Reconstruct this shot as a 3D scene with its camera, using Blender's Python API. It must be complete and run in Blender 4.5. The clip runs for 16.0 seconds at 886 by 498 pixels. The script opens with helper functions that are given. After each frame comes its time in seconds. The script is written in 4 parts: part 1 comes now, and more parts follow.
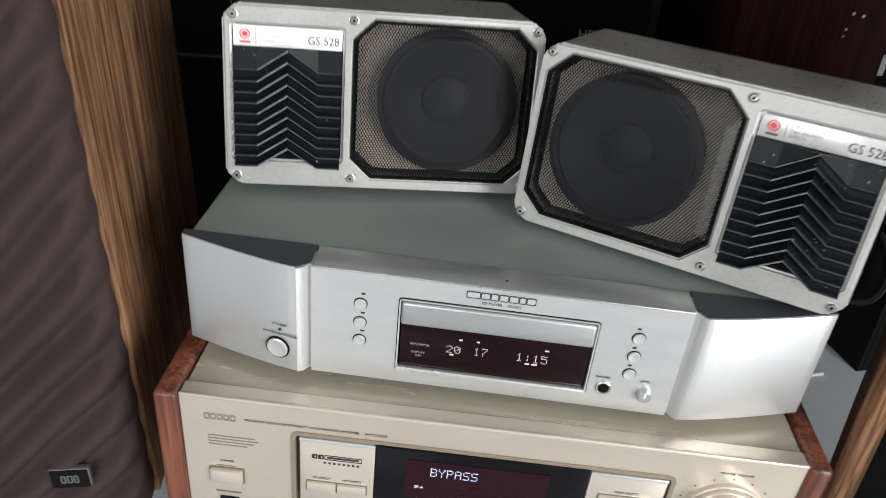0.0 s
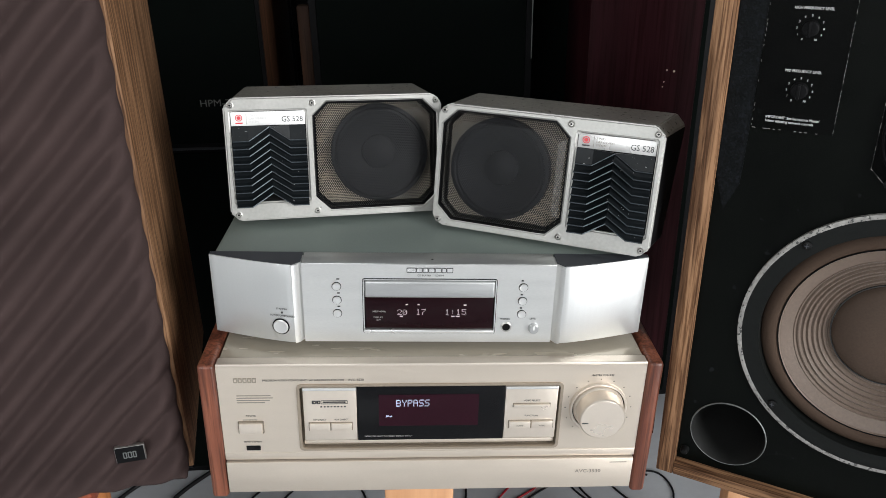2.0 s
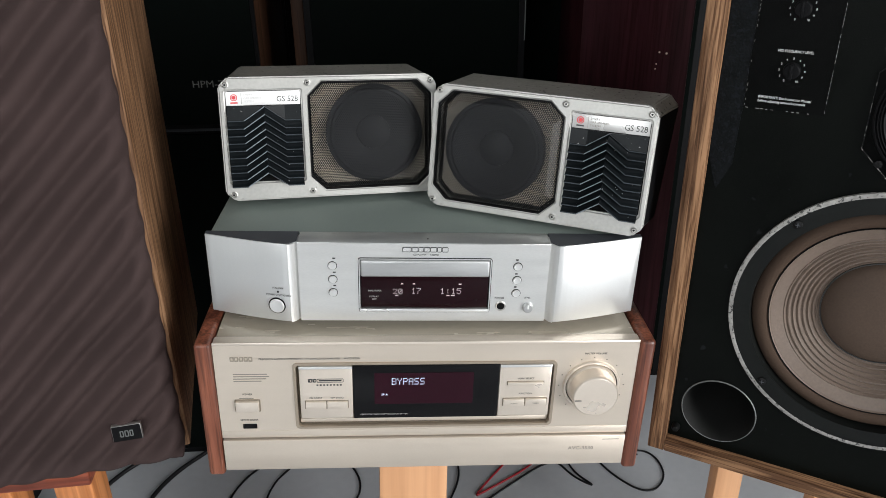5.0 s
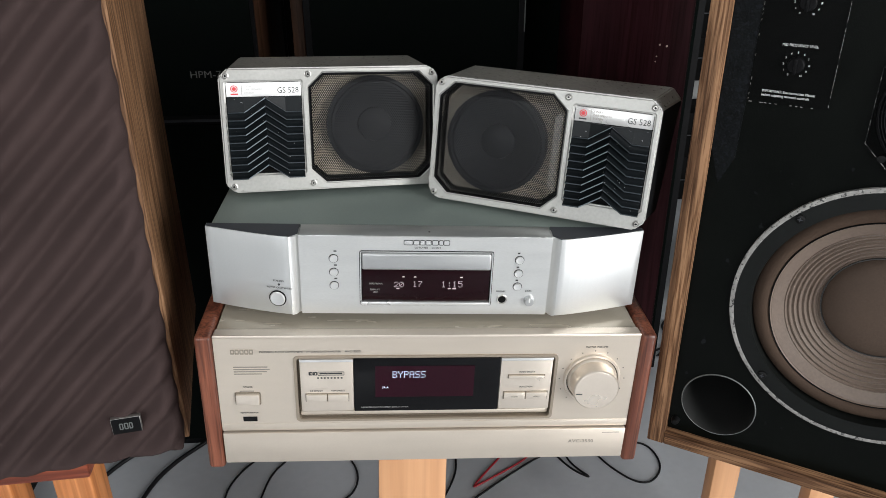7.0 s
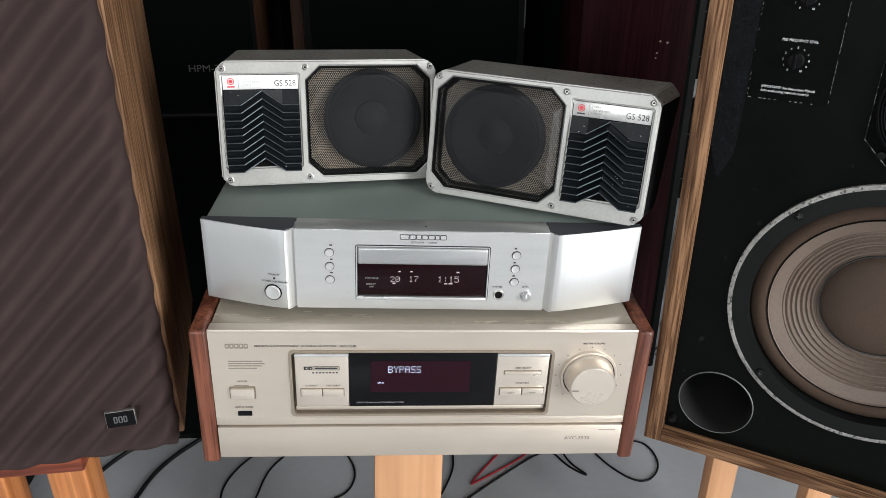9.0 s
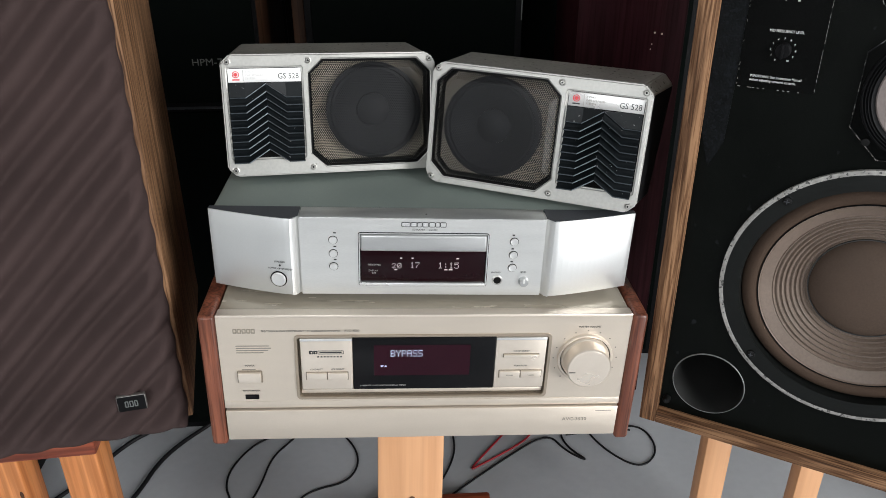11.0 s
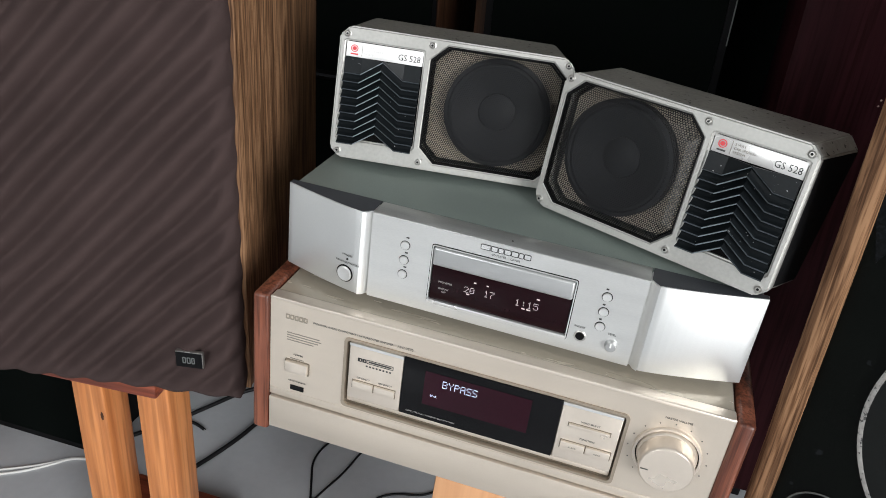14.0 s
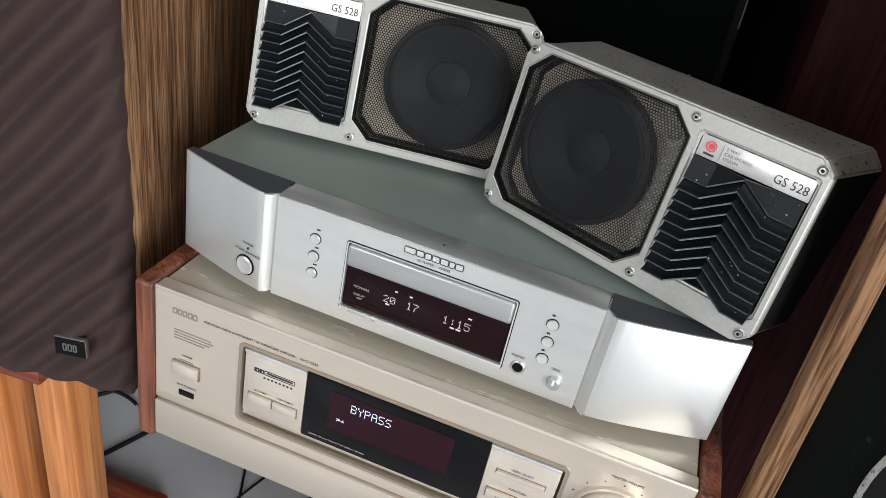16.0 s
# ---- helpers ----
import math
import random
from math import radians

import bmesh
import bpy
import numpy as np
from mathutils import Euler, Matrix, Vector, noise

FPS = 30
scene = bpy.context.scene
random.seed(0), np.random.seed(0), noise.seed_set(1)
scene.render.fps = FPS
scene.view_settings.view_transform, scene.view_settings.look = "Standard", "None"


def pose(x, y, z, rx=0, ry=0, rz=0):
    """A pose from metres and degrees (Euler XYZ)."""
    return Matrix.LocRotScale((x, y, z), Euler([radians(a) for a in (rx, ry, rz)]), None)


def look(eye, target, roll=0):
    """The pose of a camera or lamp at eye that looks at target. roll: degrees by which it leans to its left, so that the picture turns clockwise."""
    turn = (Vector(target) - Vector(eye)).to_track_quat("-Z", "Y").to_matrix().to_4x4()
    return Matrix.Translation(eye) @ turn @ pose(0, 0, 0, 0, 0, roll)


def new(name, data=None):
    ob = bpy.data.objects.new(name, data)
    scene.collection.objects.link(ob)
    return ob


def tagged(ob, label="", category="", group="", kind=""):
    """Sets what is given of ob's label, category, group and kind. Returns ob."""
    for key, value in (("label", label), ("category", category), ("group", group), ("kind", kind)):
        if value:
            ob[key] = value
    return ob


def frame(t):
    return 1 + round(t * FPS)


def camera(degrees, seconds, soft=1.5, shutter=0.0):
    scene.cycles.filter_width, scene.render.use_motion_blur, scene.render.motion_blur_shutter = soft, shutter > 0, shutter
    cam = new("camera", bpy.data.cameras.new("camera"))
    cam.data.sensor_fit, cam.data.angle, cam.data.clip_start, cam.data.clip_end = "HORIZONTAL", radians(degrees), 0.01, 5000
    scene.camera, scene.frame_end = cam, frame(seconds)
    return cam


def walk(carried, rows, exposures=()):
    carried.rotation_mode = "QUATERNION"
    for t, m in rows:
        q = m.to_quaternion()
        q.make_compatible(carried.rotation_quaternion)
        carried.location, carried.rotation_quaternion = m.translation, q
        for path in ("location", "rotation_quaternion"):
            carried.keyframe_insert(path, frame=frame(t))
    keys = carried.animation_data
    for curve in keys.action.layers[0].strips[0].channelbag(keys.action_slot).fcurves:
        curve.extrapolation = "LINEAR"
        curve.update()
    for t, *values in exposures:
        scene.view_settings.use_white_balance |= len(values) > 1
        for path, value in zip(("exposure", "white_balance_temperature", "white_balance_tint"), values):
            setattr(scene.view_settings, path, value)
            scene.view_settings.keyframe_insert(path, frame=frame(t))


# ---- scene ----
cam = camera(59.53, 16.0, 0.7, 0.25)
PATH = [
    (0, (0.0007, -0.3878, 0.9833), (-0.0769, 1.3148, -0.0631), 3.24),
    (0.5, (0.0140, -0.5333, 1.0493), (-0.0664, 1.2322, 0.1131), 1.27),
    (1, (-0.0066, -0.6253, 1.0561), (-0.0213, 1.1544, 0.1437), -0.57),
    (1.5, (-0.0097, -0.6532, 1.0373), (0.0376, 1.1571, 0.1885), -1.00),
    (2, (0.0079, -0.6518, 1.0336), (0.0794, 1.1601, 0.1897), -1.00),
    (2.5, (0.0009, -0.6574, 1.0326), (0.0858, 1.1523, 0.1855), -0.78),
    (3, (-0.0083, -0.6610, 1.0294), (0.0847, 1.1491, 0.1841), -0.51),
    (3.5, (-0.0036, -0.6596, 1.0322), (0.0930, 1.1451, 0.1757), -0.61),
    (4, (0.0031, -0.6590, 1.0297), (0.0975, 1.1402, 0.1616), -0.64),
    (6.5, (-0.0029, -0.6572, 1.0331), (0.1032, 1.1293, 0.1403), -0.47),
    (7, (-0.0048, -0.6554, 1.0317), (0.1053, 1.1275, 0.1322), -0.26),
    (7.5, (-0.0002, -0.6557, 1.0306), (0.1104, 1.1276, 0.1319), -0.30),
    (8, (0.0047, -0.6532, 1.0286), (0.1089, 1.1295, 0.1280), -0.28),
    (8.5, (0.0013, -0.6532, 1.0265), (0.1081, 1.1293, 0.1259), 0.13),
    (11, (-0.0020, -0.6779, 1.0323), (0.1053, 1.0949, 0.1126), -0.28),
    (11.5, (-0.0202, -0.7396, 1.0485), (0.0921, 1.0454, 0.1534), 0.13),
    (12, (-0.0230, -0.7760, 1.0521), (0.0911, 1.0191, 0.1777), 0.91),
    (12.5, (0.0031, -0.7311, 1.0473), (0.0540, 1.0723, 0.1842), 1.29),
    (13, (0.0538, -0.6651, 1.0357), (-0.0601, 1.1267, 0.1545), 2.55),
    (13.5, (0.1101, -0.6125, 1.0186), (-0.2037, 1.1476, 0.1223), 5.74),
    (14, (0.1146, -0.5674, 1.0078), (-0.3187, 1.1486, 0.0764), 5.12),
    (14.5, (0.0914, -0.4955, 0.9941), (-0.2935, 1.2165, 0.0346), 7.46),
    (15, (0.0996, -0.4590, 0.9831), (-0.2732, 1.2489, 0.0113), 8.27),
    (15.5, (0.1258, -0.4383, 0.9786), (-0.2571, 1.2565, -0.0119), 9.26),
    (16, (0.1409, -0.4275, 0.9764), (-0.2819, 1.2500, -0.0272), 9.74),
]
EXPOSURES = [(0.0, 0.06), (0.5, 0.06), (1.5, 0.0), (13.0, 0.0), (14.5, 0.02), (16.0, 0.06)]
RIGHT, LEFT = 137.0, 50.0
# The stack of hi-fi leans a little on its stool: its own level is turned against the floor's.
LEVEL = pose(0, 0, 0, 0, 2.2, 0)
walk(cam, [(t, look(eye, target, roll)) for t, eye, target, roll in PATH], EXPOSURES)

# ---- light ----
world = bpy.data.worlds.new("sky")
scene.world = world
world.use_nodes = True
wn = world.node_tree
sky = wn.nodes.new("ShaderNodeTexSky")
sky.sky_type, sky.sun_disc = "NISHITA", False
sky.sun_elevation, sky.sun_rotation = radians(40), radians(120)
wn.nodes["Background"].inputs["Strength"].default_value = 0.10
wn.links.new(sky.outputs[0], wn.nodes["Background"].inputs[0])


def window_lamp(name, m, w, h, watts, color):
    data = bpy.data.lights.new(name, "AREA")
    data.shape, data.size, data.size_y, data.energy, data.color = "RECTANGLE", w, h, watts, color
    ob = new(name, data)
    ob.matrix_world = m
    return ob


window_lamp("window_light_right", look((2.40, -2.45, 1.32), (0.0, 0.05, 0.7)), 1.4, 2.2, RIGHT, (0.975, 0.992, 1.0))
window_lamp("window_light_left", look((-1.45, -3.12, 1.75), (-0.1, 0, 0.6)), 1.9, 1.5, LEFT, (0.965, 0.99, 1.0))


# ---- materials ----
def nodes_of(name):
    m = bpy.data.materials.new(name)
    m.use_nodes = True
    nt = m.node_tree
    return m, nt, nt.nodes["Principled BSDF"]


def add_node(nt, kind, **values):
    n = nt.nodes.new(kind)
    for key, value in values.items():
        n.inputs[key.replace("_", " ")].default_value = value
    return n


def coords(nt, scale=(1, 1, 1), rot=(0, 0, 0)):
    tc = nt.nodes.new("ShaderNodeTexCoord")
    mp = nt.nodes.new("ShaderNodeMapping")
    mp.inputs["Scale"].default_value, mp.inputs["Rotation"].default_value = scale, rot
    nt.links.new(tc.outputs["Object"], mp.inputs["Vector"])
    return mp.outputs[0]


def ramp(nt, src, stops):
    r = nt.nodes.new("ShaderNodeValToRGB")
    els = r.color_ramp.elements
    while len(els) < len(stops):
        els.new(0.5)
    for e, (p, c) in zip(els, stops):
        e.position, e.color = p, (*c, 1) if len(c) == 3 else c
    nt.links.new(src, r.inputs[0])
    return r.outputs[0]


def shade(c, k):
    return tuple(min(1, v * k) for v in c)


def paint(name, c, rough=0.5, metal=0.0, fine=400, spread=0.12, grain=0.0003, stretch=(1, 1, 1), coat=0.0, specks=None, broad=14, spec=0.5):
    """A painted, moulded or metal surface: broad tone and fine grain, both in colour, gloss and relief."""
    m, nt, p = nodes_of(name)
    v = coords(nt, stretch)
    big = add_node(nt, "ShaderNodeTexNoise", Scale=broad, Detail=4)
    small = add_node(nt, "ShaderNodeTexNoise", Scale=fine, Detail=3)
    for n in (big, small):
        nt.links.new(v, n.inputs["Vector"])
    mix = nt.nodes.new("ShaderNodeMath")
    mix.operation = "ADD"
    nt.links.new(big.outputs[0], mix.inputs[0])
    nt.links.new(small.outputs[0], mix.inputs[1])
    half = nt.nodes.new("ShaderNodeMath")
    half.operation = "MULTIPLY"
    half.inputs[1].default_value = 0.5
    nt.links.new(mix.outputs[0], half.inputs[0])
    col = ramp(nt, half.outputs[0], [(0.3, shade(c, 1 - spread)), (0.7, shade(c, 1 + spread))])
    if specks:
        sp = add_node(nt, "ShaderNodeTexNoise", Scale=specks[1], Detail=2)
        nt.links.new(coords(nt), sp.inputs["Vector"])
        mask = ramp(nt, sp.outputs[0], [(specks[2], (0, 0, 0)), (specks[2] + 0.03, (1, 1, 1))])
        mx = nt.nodes.new("ShaderNodeMixRGB")
        mx.inputs[2].default_value = (*specks[0], 1)
        nt.links.new(mask, mx.inputs[0])
        nt.links.new(col, mx.inputs[1])
        col = mx.outputs[0]
    nt.links.new(col, p.inputs["Base Color"])
    rr = ramp(nt, big.outputs[0], [(0.3, (rough * 0.85,) * 3), (0.7, (min(1, rough * 1.15),) * 3)])
    nt.links.new(rr, p.inputs["Roughness"])
    p.inputs["Metallic"].default_value = metal
    p.inputs["Specular IOR Level"].default_value = spec
    p.inputs["Coat Weight"].default_value = coat
    if grain:
        b = add_node(nt, "ShaderNodeBump", Strength=0.5, Distance=grain)
        nt.links.new(small.outputs[0], b.inputs["Height"])
        nt.links.new(b.outputs[0], p.inputs["Normal"])
    return m


def wood(name, light, dark, along="z", rough=0.5, size=1.0, coat=0.0, contrast=(0.36, 0.64), spec=0.4, pores=0.7):
    m, nt, p = nodes_of(name)
    s = {"x": (3, 55, 55), "y": (55, 3, 55), "z": (55, 55, 3)}[along]
    f = {"x": (8, 230, 230), "y": (230, 8, 230), "z": (230, 230, 8)}[along]
    a = add_node(nt, "ShaderNodeTexNoise", Scale=size, Detail=6, Roughness=0.6, Distortion=0.6)
    b = add_node(nt, "ShaderNodeTexNoise", Scale=size, Detail=3)
    nt.links.new(coords(nt, s), a.inputs["Vector"])
    nt.links.new(coords(nt, f), b.inputs["Vector"])
    mid = tuple((x + y) / 2 for x, y in zip(light, dark))
    c1 = ramp(nt, a.outputs[0], [(contrast[0], dark), (0.5, mid), (contrast[1], light)])
    c2 = ramp(nt, b.outputs[0], [(0.38, (0.42, 0.37, 0.33)), (0.54, (1, 1, 1))])
    mx = nt.nodes.new("ShaderNodeMixRGB")
    mx.blend_type = "MULTIPLY"
    mx.inputs[0].default_value = pores
    nt.links.new(c1, mx.inputs[1])
    nt.links.new(c2, mx.inputs[2])
    nt.links.new(mx.outputs[0], p.inputs["Base Color"])
    p.inputs["Roughness"].default_value = rough
    p.inputs["Specular IOR Level"].default_value = spec
    p.inputs["Coat Weight"].default_value = coat
    bump = add_node(nt, "ShaderNodeBump", Strength=0.35, Distance=0.0006)
    nt.links.new(b.outputs[0], bump.inputs["Height"])
    nt.links.new(bump.outputs[0], p.inputs["Normal"])
    return m


def glow(name, c, power):
    m, nt, p = nodes_of(name)
    p.inputs["Base Color"].default_value = (*shade(c, 0.3), 1)
    p.inputs["Emission Color"].default_value = (*c, 1)
    p.inputs["Emission Strength"].default_value = power
    return m


def perforated(name, c, pitch, hole):
    """Punched sheet metal: rows of round holes, every other row set off by half a step."""
    m, nt, p = nodes_of(name)
    p.inputs["Base Color"].default_value = (*c, 1)
    p.inputs["Roughness"].default_value, p.inputs["Metallic"].default_value = 0.34, 0.35
    p.inputs["Specular IOR Level"].default_value = 0.3
    tc = nt.nodes.new("ShaderNodeTexCoord")
    sep = nt.nodes.new("ShaderNodeSeparateXYZ")
    nt.links.new(tc.outputs["Object"], sep.inputs[0])

    def op(kind, a, b=None):
        n = nt.nodes.new("ShaderNodeMath")
        n.operation = kind
        for i, v in enumerate((a, b)):
            if v is None:
                continue
            if isinstance(v, (int, float)):
                n.inputs[i].default_value = v
            else:
                nt.links.new(v, n.inputs[i])
        return n.outputs[0]

    row_h = pitch * 0.866
    zz = op("DIVIDE", sep.outputs[2], row_h)
    row = op("FLOOR", zz)
    fz = op("MULTIPLY", op("SUBTRACT", op("FRACT", zz), 0.5), row_h)
    shift = op("MULTIPLY", op("FLOORED_MODULO", row, 2.0), 0.5)
    fx = op("MULTIPLY", op("SUBTRACT", op("FRACT", op("ADD", op("DIVIDE", sep.outputs[0], pitch), shift)), 0.5), pitch)
    dist = op("SQRT", op("ADD", op("MULTIPLY", fx, fx), op("MULTIPLY", fz, fz)))
    solid = op("GREATER_THAN", dist, hole / 2)
    nt.links.new(solid, p.inputs["Alpha"])
    return m


SILVER = paint("silver_brushed", (0.69, 0.69, 0.675), 0.33, 0.75, 260, 0.07, 0.00003, (1, 1, 8))
SILVER_TOP = paint("silver_brushed_top", (0.60, 0.61, 0.60), 0.33, 0.8, 300, 0.12, 0.00015, (0.6, 8, 8))
SILVER_POD = paint("silver_satin", (0.635, 0.64, 0.635), 0.36, 0.7, 700, 0.03, 0)
SILVER_BRIGHT = paint("silver_bright", (0.74, 0.74, 0.73), 0.30, 0.7, 500, 0.02, 0)
COVER = paint("grey_green_lacquer", (0.265, 0.31, 0.285), 0.46, 0.5, 900, 0.07, 0.00004, specks=((0.6, 0.6, 0.58), 160, 0.80))
WEDGE = paint("dark_grey_plastic", (0.055, 0.058, 0.066), 0.5, 0.2, 700, 0.1, 0.0001, spec=0.3)
CHAMPAGNE = paint("champagne_metal", (0.62, 0.545, 0.463), 0.36, 0.6, 420, 0.04, 0.00004, (1, 1, 6))
CHAMPAGNE_LINE = paint("champagne_rim", (0.36, 0.30, 0.235), 0.4, 0.6, 420, 0.05, 0)
DRAWER = paint("silver_drawer", (0.47, 0.475, 0.475), 0.38, 0.75, 260, 0.05, 0.00003, (1, 1, 8))
CHAMPAGNE_TOP = paint("champagne_top", (0.48, 0.43, 0.35), 0.25, 0.45, 420, 0.06, 0.00005, (1, 6, 6), specks=((0.75, 0.72, 0.65), 130, 0.81))
# Darker champagne: the shade in recess and button gaps is put into the colour.
CHAMPAGNE_SHADE = paint("champagne_painted_shade", (0.22, 0.185, 0.14), 0.5, 0.4, 500, 0.08)
CHAMPAGNE_KNOB = paint("champagne_turned", (0.71, 0.63, 0.545), 0.32, 0.6, 300, 0.03, 0)
ROSEWOOD = wood("red_brown_wood", (0.24, 0.078, 0.042), (0.09, 0.026, 0.015), "z", 0.4, 1.4, 0.15, pores=0.9)
OAK = wood("oak_veneer", (0.30, 0.165, 0.088), (0.115, 0.058, 0.030), "z", 0.6, 2.3, spec=0.15, pores=1.0, contrast=(0.41, 0.59))
OAK_X = wood("oak_veneer_level", (0.26, 0.142, 0.076), (0.10, 0.050, 0.026), "x", 0.6, 2.3, spec=0.15, pores=1.0, contrast=(0.41, 0.59))
PINE = wood("orange_pine", (0.68, 0.28, 0.10), (0.45, 0.155, 0.048), "z", 0.4, 0.6, 0.15, pores=0.45)
PINE_PALE = wood("pale_pine", (0.66, 0.36, 0.19), (0.56, 0.285, 0.14), "z", 0.45, 0.35, 0.1, pores=0.15)
REDBOARD = wood("red_stained_board", (0.30, 0.07, 0.03), (0.16, 0.035, 0.018), "x", 0.4, 0.8, 0.3)
BURGUNDY = wood("burgundy_veneer", (0.029, 0.0075, 0.0098), (0.018, 0.0048, 0.0062), "z", 0.5, 0.8, 0.0, spec=0.05)
BROWN = wood("brown_veneer", (0.09, 0.042, 0.023), (0.045, 0.02, 0.011), "z", 0.5, spec=0.2)
BLACK = paint("black_satin", (0.005, 0.005, 0.0055), 0.5, 0.0, 500, 0.25, 0.0002, spec=0.08)
BLACK_CLOTH = paint("black_speaker_cloth", (0.0025, 0.0036, 0.0032), 0.95, 0.0, 1500, 0.3, 0.0004, spec=0.03)
BAFFLE = paint("worn_black_baffle", (0.0019, 0.0025, 0.0020), 0.36, 0.0, 900, 0.5, 0.0002, specks=((0.010, 0.011, 0.012), 90, 0.70), spec=0.07)
PLATE = paint("black_driver_plate", (0.0018, 0.0020, 0.0019), 0.42, 0.0, 700, 0.4, 0.0002, spec=0.05)
RUBBER = paint("grey_black_port_lining", (0.016, 0.016, 0.0155), 0.45, 0.0, 500, 0.25, 0.0003, spec=0.2)
FIN = paint("black_dusty_plastic", (0.0045, 0.0062, 0.0075), 0.48, 0.0, 420, 0.35, 0.0002, specks=((0.30, 0.30, 0.30), 330, 0.735), spec=0.2)
DARK = paint("dark_recess", (0.004, 0.004, 0.004), 0.8, spec=0.1)
GLASS = paint("black_display_glass", (0.003, 0.003, 0.0036), 0.10, 0.0, 300, 0.1, 0, spec=0.2)
PURPLE = paint("tinted_display_glass", (0.009, 0.0022, 0.0035), 0.10, 0.0, 300, 0.1, 0, spec=0.15)
TUBE = paint("display_tube_tint", (0.017, 0.003, 0.007), 0.16, 0.0, 300, 0.15, 0, spec=0.18)
BEZEL = paint("worn_aluminium_bezel", (0.43, 0.422, 0.40), 0.45, 0.68, 300, 0.12, 0.0002, specks=((0.30, 0.29, 0.27), 90, 0.735))
BODY = paint("scuffed_grey_metal_body", (0.36, 0.34, 0.305), 0.40, 0.7, 260, 0.22, 0.0003, specks=((0.09, 0.08, 0.07), 210, 0.655))
SHEET = perforated("punched_black_sheet", (0.015, 0.015, 0.0160), 0.0021, 0.00150)
TAN = paint("tan_baffle", (0.43, 0.375, 0.30), 0.7, 0.0, 300, 0.15)
# Paler strips put the blade edges' highlight into colour, one strong and one faint.
FIN_GLINT = paint("blade_highlight", (0.19, 0.225, 0.25), 0.4, 0.0, 300, 0.6, 0.0002, spec=0.4)
FIN_GLINT_DIM = paint("blade_highlight_faint", (0.030, 0.038, 0.044), 0.4, 0.0, 300, 0.7, 0.0002, spec=0.35)
CONE_DARK = paint("dark_paper_cone", (0.007, 0.008, 0.0105), 0.5, 0.0, 400, 0.2, 0.0003, spec=0.3)
STEEL = paint("screw_steel", (0.45, 0.44, 0.42), 0.35, 0.9, 600, 0.15)
BLACK_SCREW = paint("blackened_screw", (0.005, 0.005, 0.005), 0.45, 0.0, 600, 0.3, spec=0.15)
FOAM = paint("brown_foam", (0.048, 0.032, 0.0305), 0.95, 0.0, 1100, 0.32, 0.0012, broad=9, spec=0.1)
GREY_FLOOR = paint("grey_floor_paint", (0.425, 0.435, 0.455), 0.22, 0.0, 60, 0.05, 0.00003, broad=2.5, specks=((0.55, 0.55, 0.55), 70, 0.82))
WALL = paint("pale_wall_paint", (0.42, 0.42, 0.41), 0.8, 0.0, 200, 0.05, 0.0005, broad=2)
CEIL = paint("white_ceiling_paint", (0.55, 0.55, 0.54), 0.85, 0.0, 200, 0.04, 0.0005, broad=2)
CONE = paint("grey_brown_paper_cone", (0.130, 0.096, 0.076), 0.55, 0.0, 350, 0.14, 0.0004, spec=0.4)
CAP = paint("brown_dust_cap", (0.072, 0.050, 0.038), 0.75, 0.0, 500, 0.14, 0.0004, spec=0.15)
SURROUND = paint("brown_cloth_surround", (0.056, 0.037, 0.027), 0.85, 0.0, 600, 0.12, 0.0004, spec=0.1)
MIDCONE = paint("grey_paper_cone", (0.165, 0.138, 0.130), 0.6, 0.0, 350, 0.12, 0.0004, spec=0.3)
RING = paint("worn_white_edge", (0.31, 0.30, 0.285), 0.5, 0.1, 200, 0.45, 0.0004, specks=((0.07, 0.07, 0.068), 380, 0.60), spec=0.2)
CHIPPED = paint("chipped_black_edge", (0.012, 0.012, 0.012), 0.5, 0.0, 300, 0.4, 0.0002, specks=((0.26, 0.25, 0.24), 210, 0.535), spec=0.15)
PATCH = paint("scuffed_blue_grey_patch", (0.0035, 0.0042, 0.0048), 0.55, 0.0, 500, 0.7, 0.0006, specks=((0.0065, 0.0076, 0.0095), 260, 0.57), spec=0.08, broad=60)
CABLE_WHITE = paint("white_cable_sheath", (0.65, 0.65, 0.63), 0.45, 0.0, 500, 0.05)
GREY_METAL = paint("dull_grey_metal", (0.15, 0.16, 0.155), 0.45, 0.4, 500, 0.1)
GASKET = paint("dark_green_black_gasket", (0.0042, 0.0050, 0.0046), 0.5, 0.0, 300, 0.2, spec=0.2)
WHITE = paint("white_print", (0.75, 0.75, 0.73), 0.5, 0.0, 600, 0.04, 0)
LABEL = paint("silver_white_label", (0.62, 0.61, 0.60), 0.3, 0.35, 400, 0.04, 0)
LABEL_WORN = paint("worn_white_label", (0.78, 0.77, 0.76), 0.4, 0.1, 400, 0.05, 0)
RED = paint("red_print", (0.62, 0.05, 0.06), 0.5, 0.0, 500, 0.06, 0)
PALE_PRINT = paint("pale_grey_print", (0.32, 0.31, 0.30), 0.5, 0.0, 500, 0.06, 0)
LOGO = paint("grey_logo_outline", (0.30, 0.265, 0.215), 0.4, 0.3, 500, 0.06, 0)
DIM_INK = paint("faded_print", (0.11, 0.11, 0.105), 0.6, 0.0, 500, 0.15, 0)
INK = paint("black_print", (0.03, 0.03, 0.03), 0.5, 0.0, 500, 0.1, 0)
GREY_INK = paint("grey_print", (0.22, 0.2, 0.17), 0.5, 0.0, 500, 0.1, 0)
CHIP = paint("bare_wood_chip", (0.5, 0.40, 0.33), 0.8, 0.0, 500, 0.1)
CABLE = paint("black_cable_sheath", (0.008, 0.008, 0.009), 0.5, 0.0, 500, 0.2, spec=0.2)
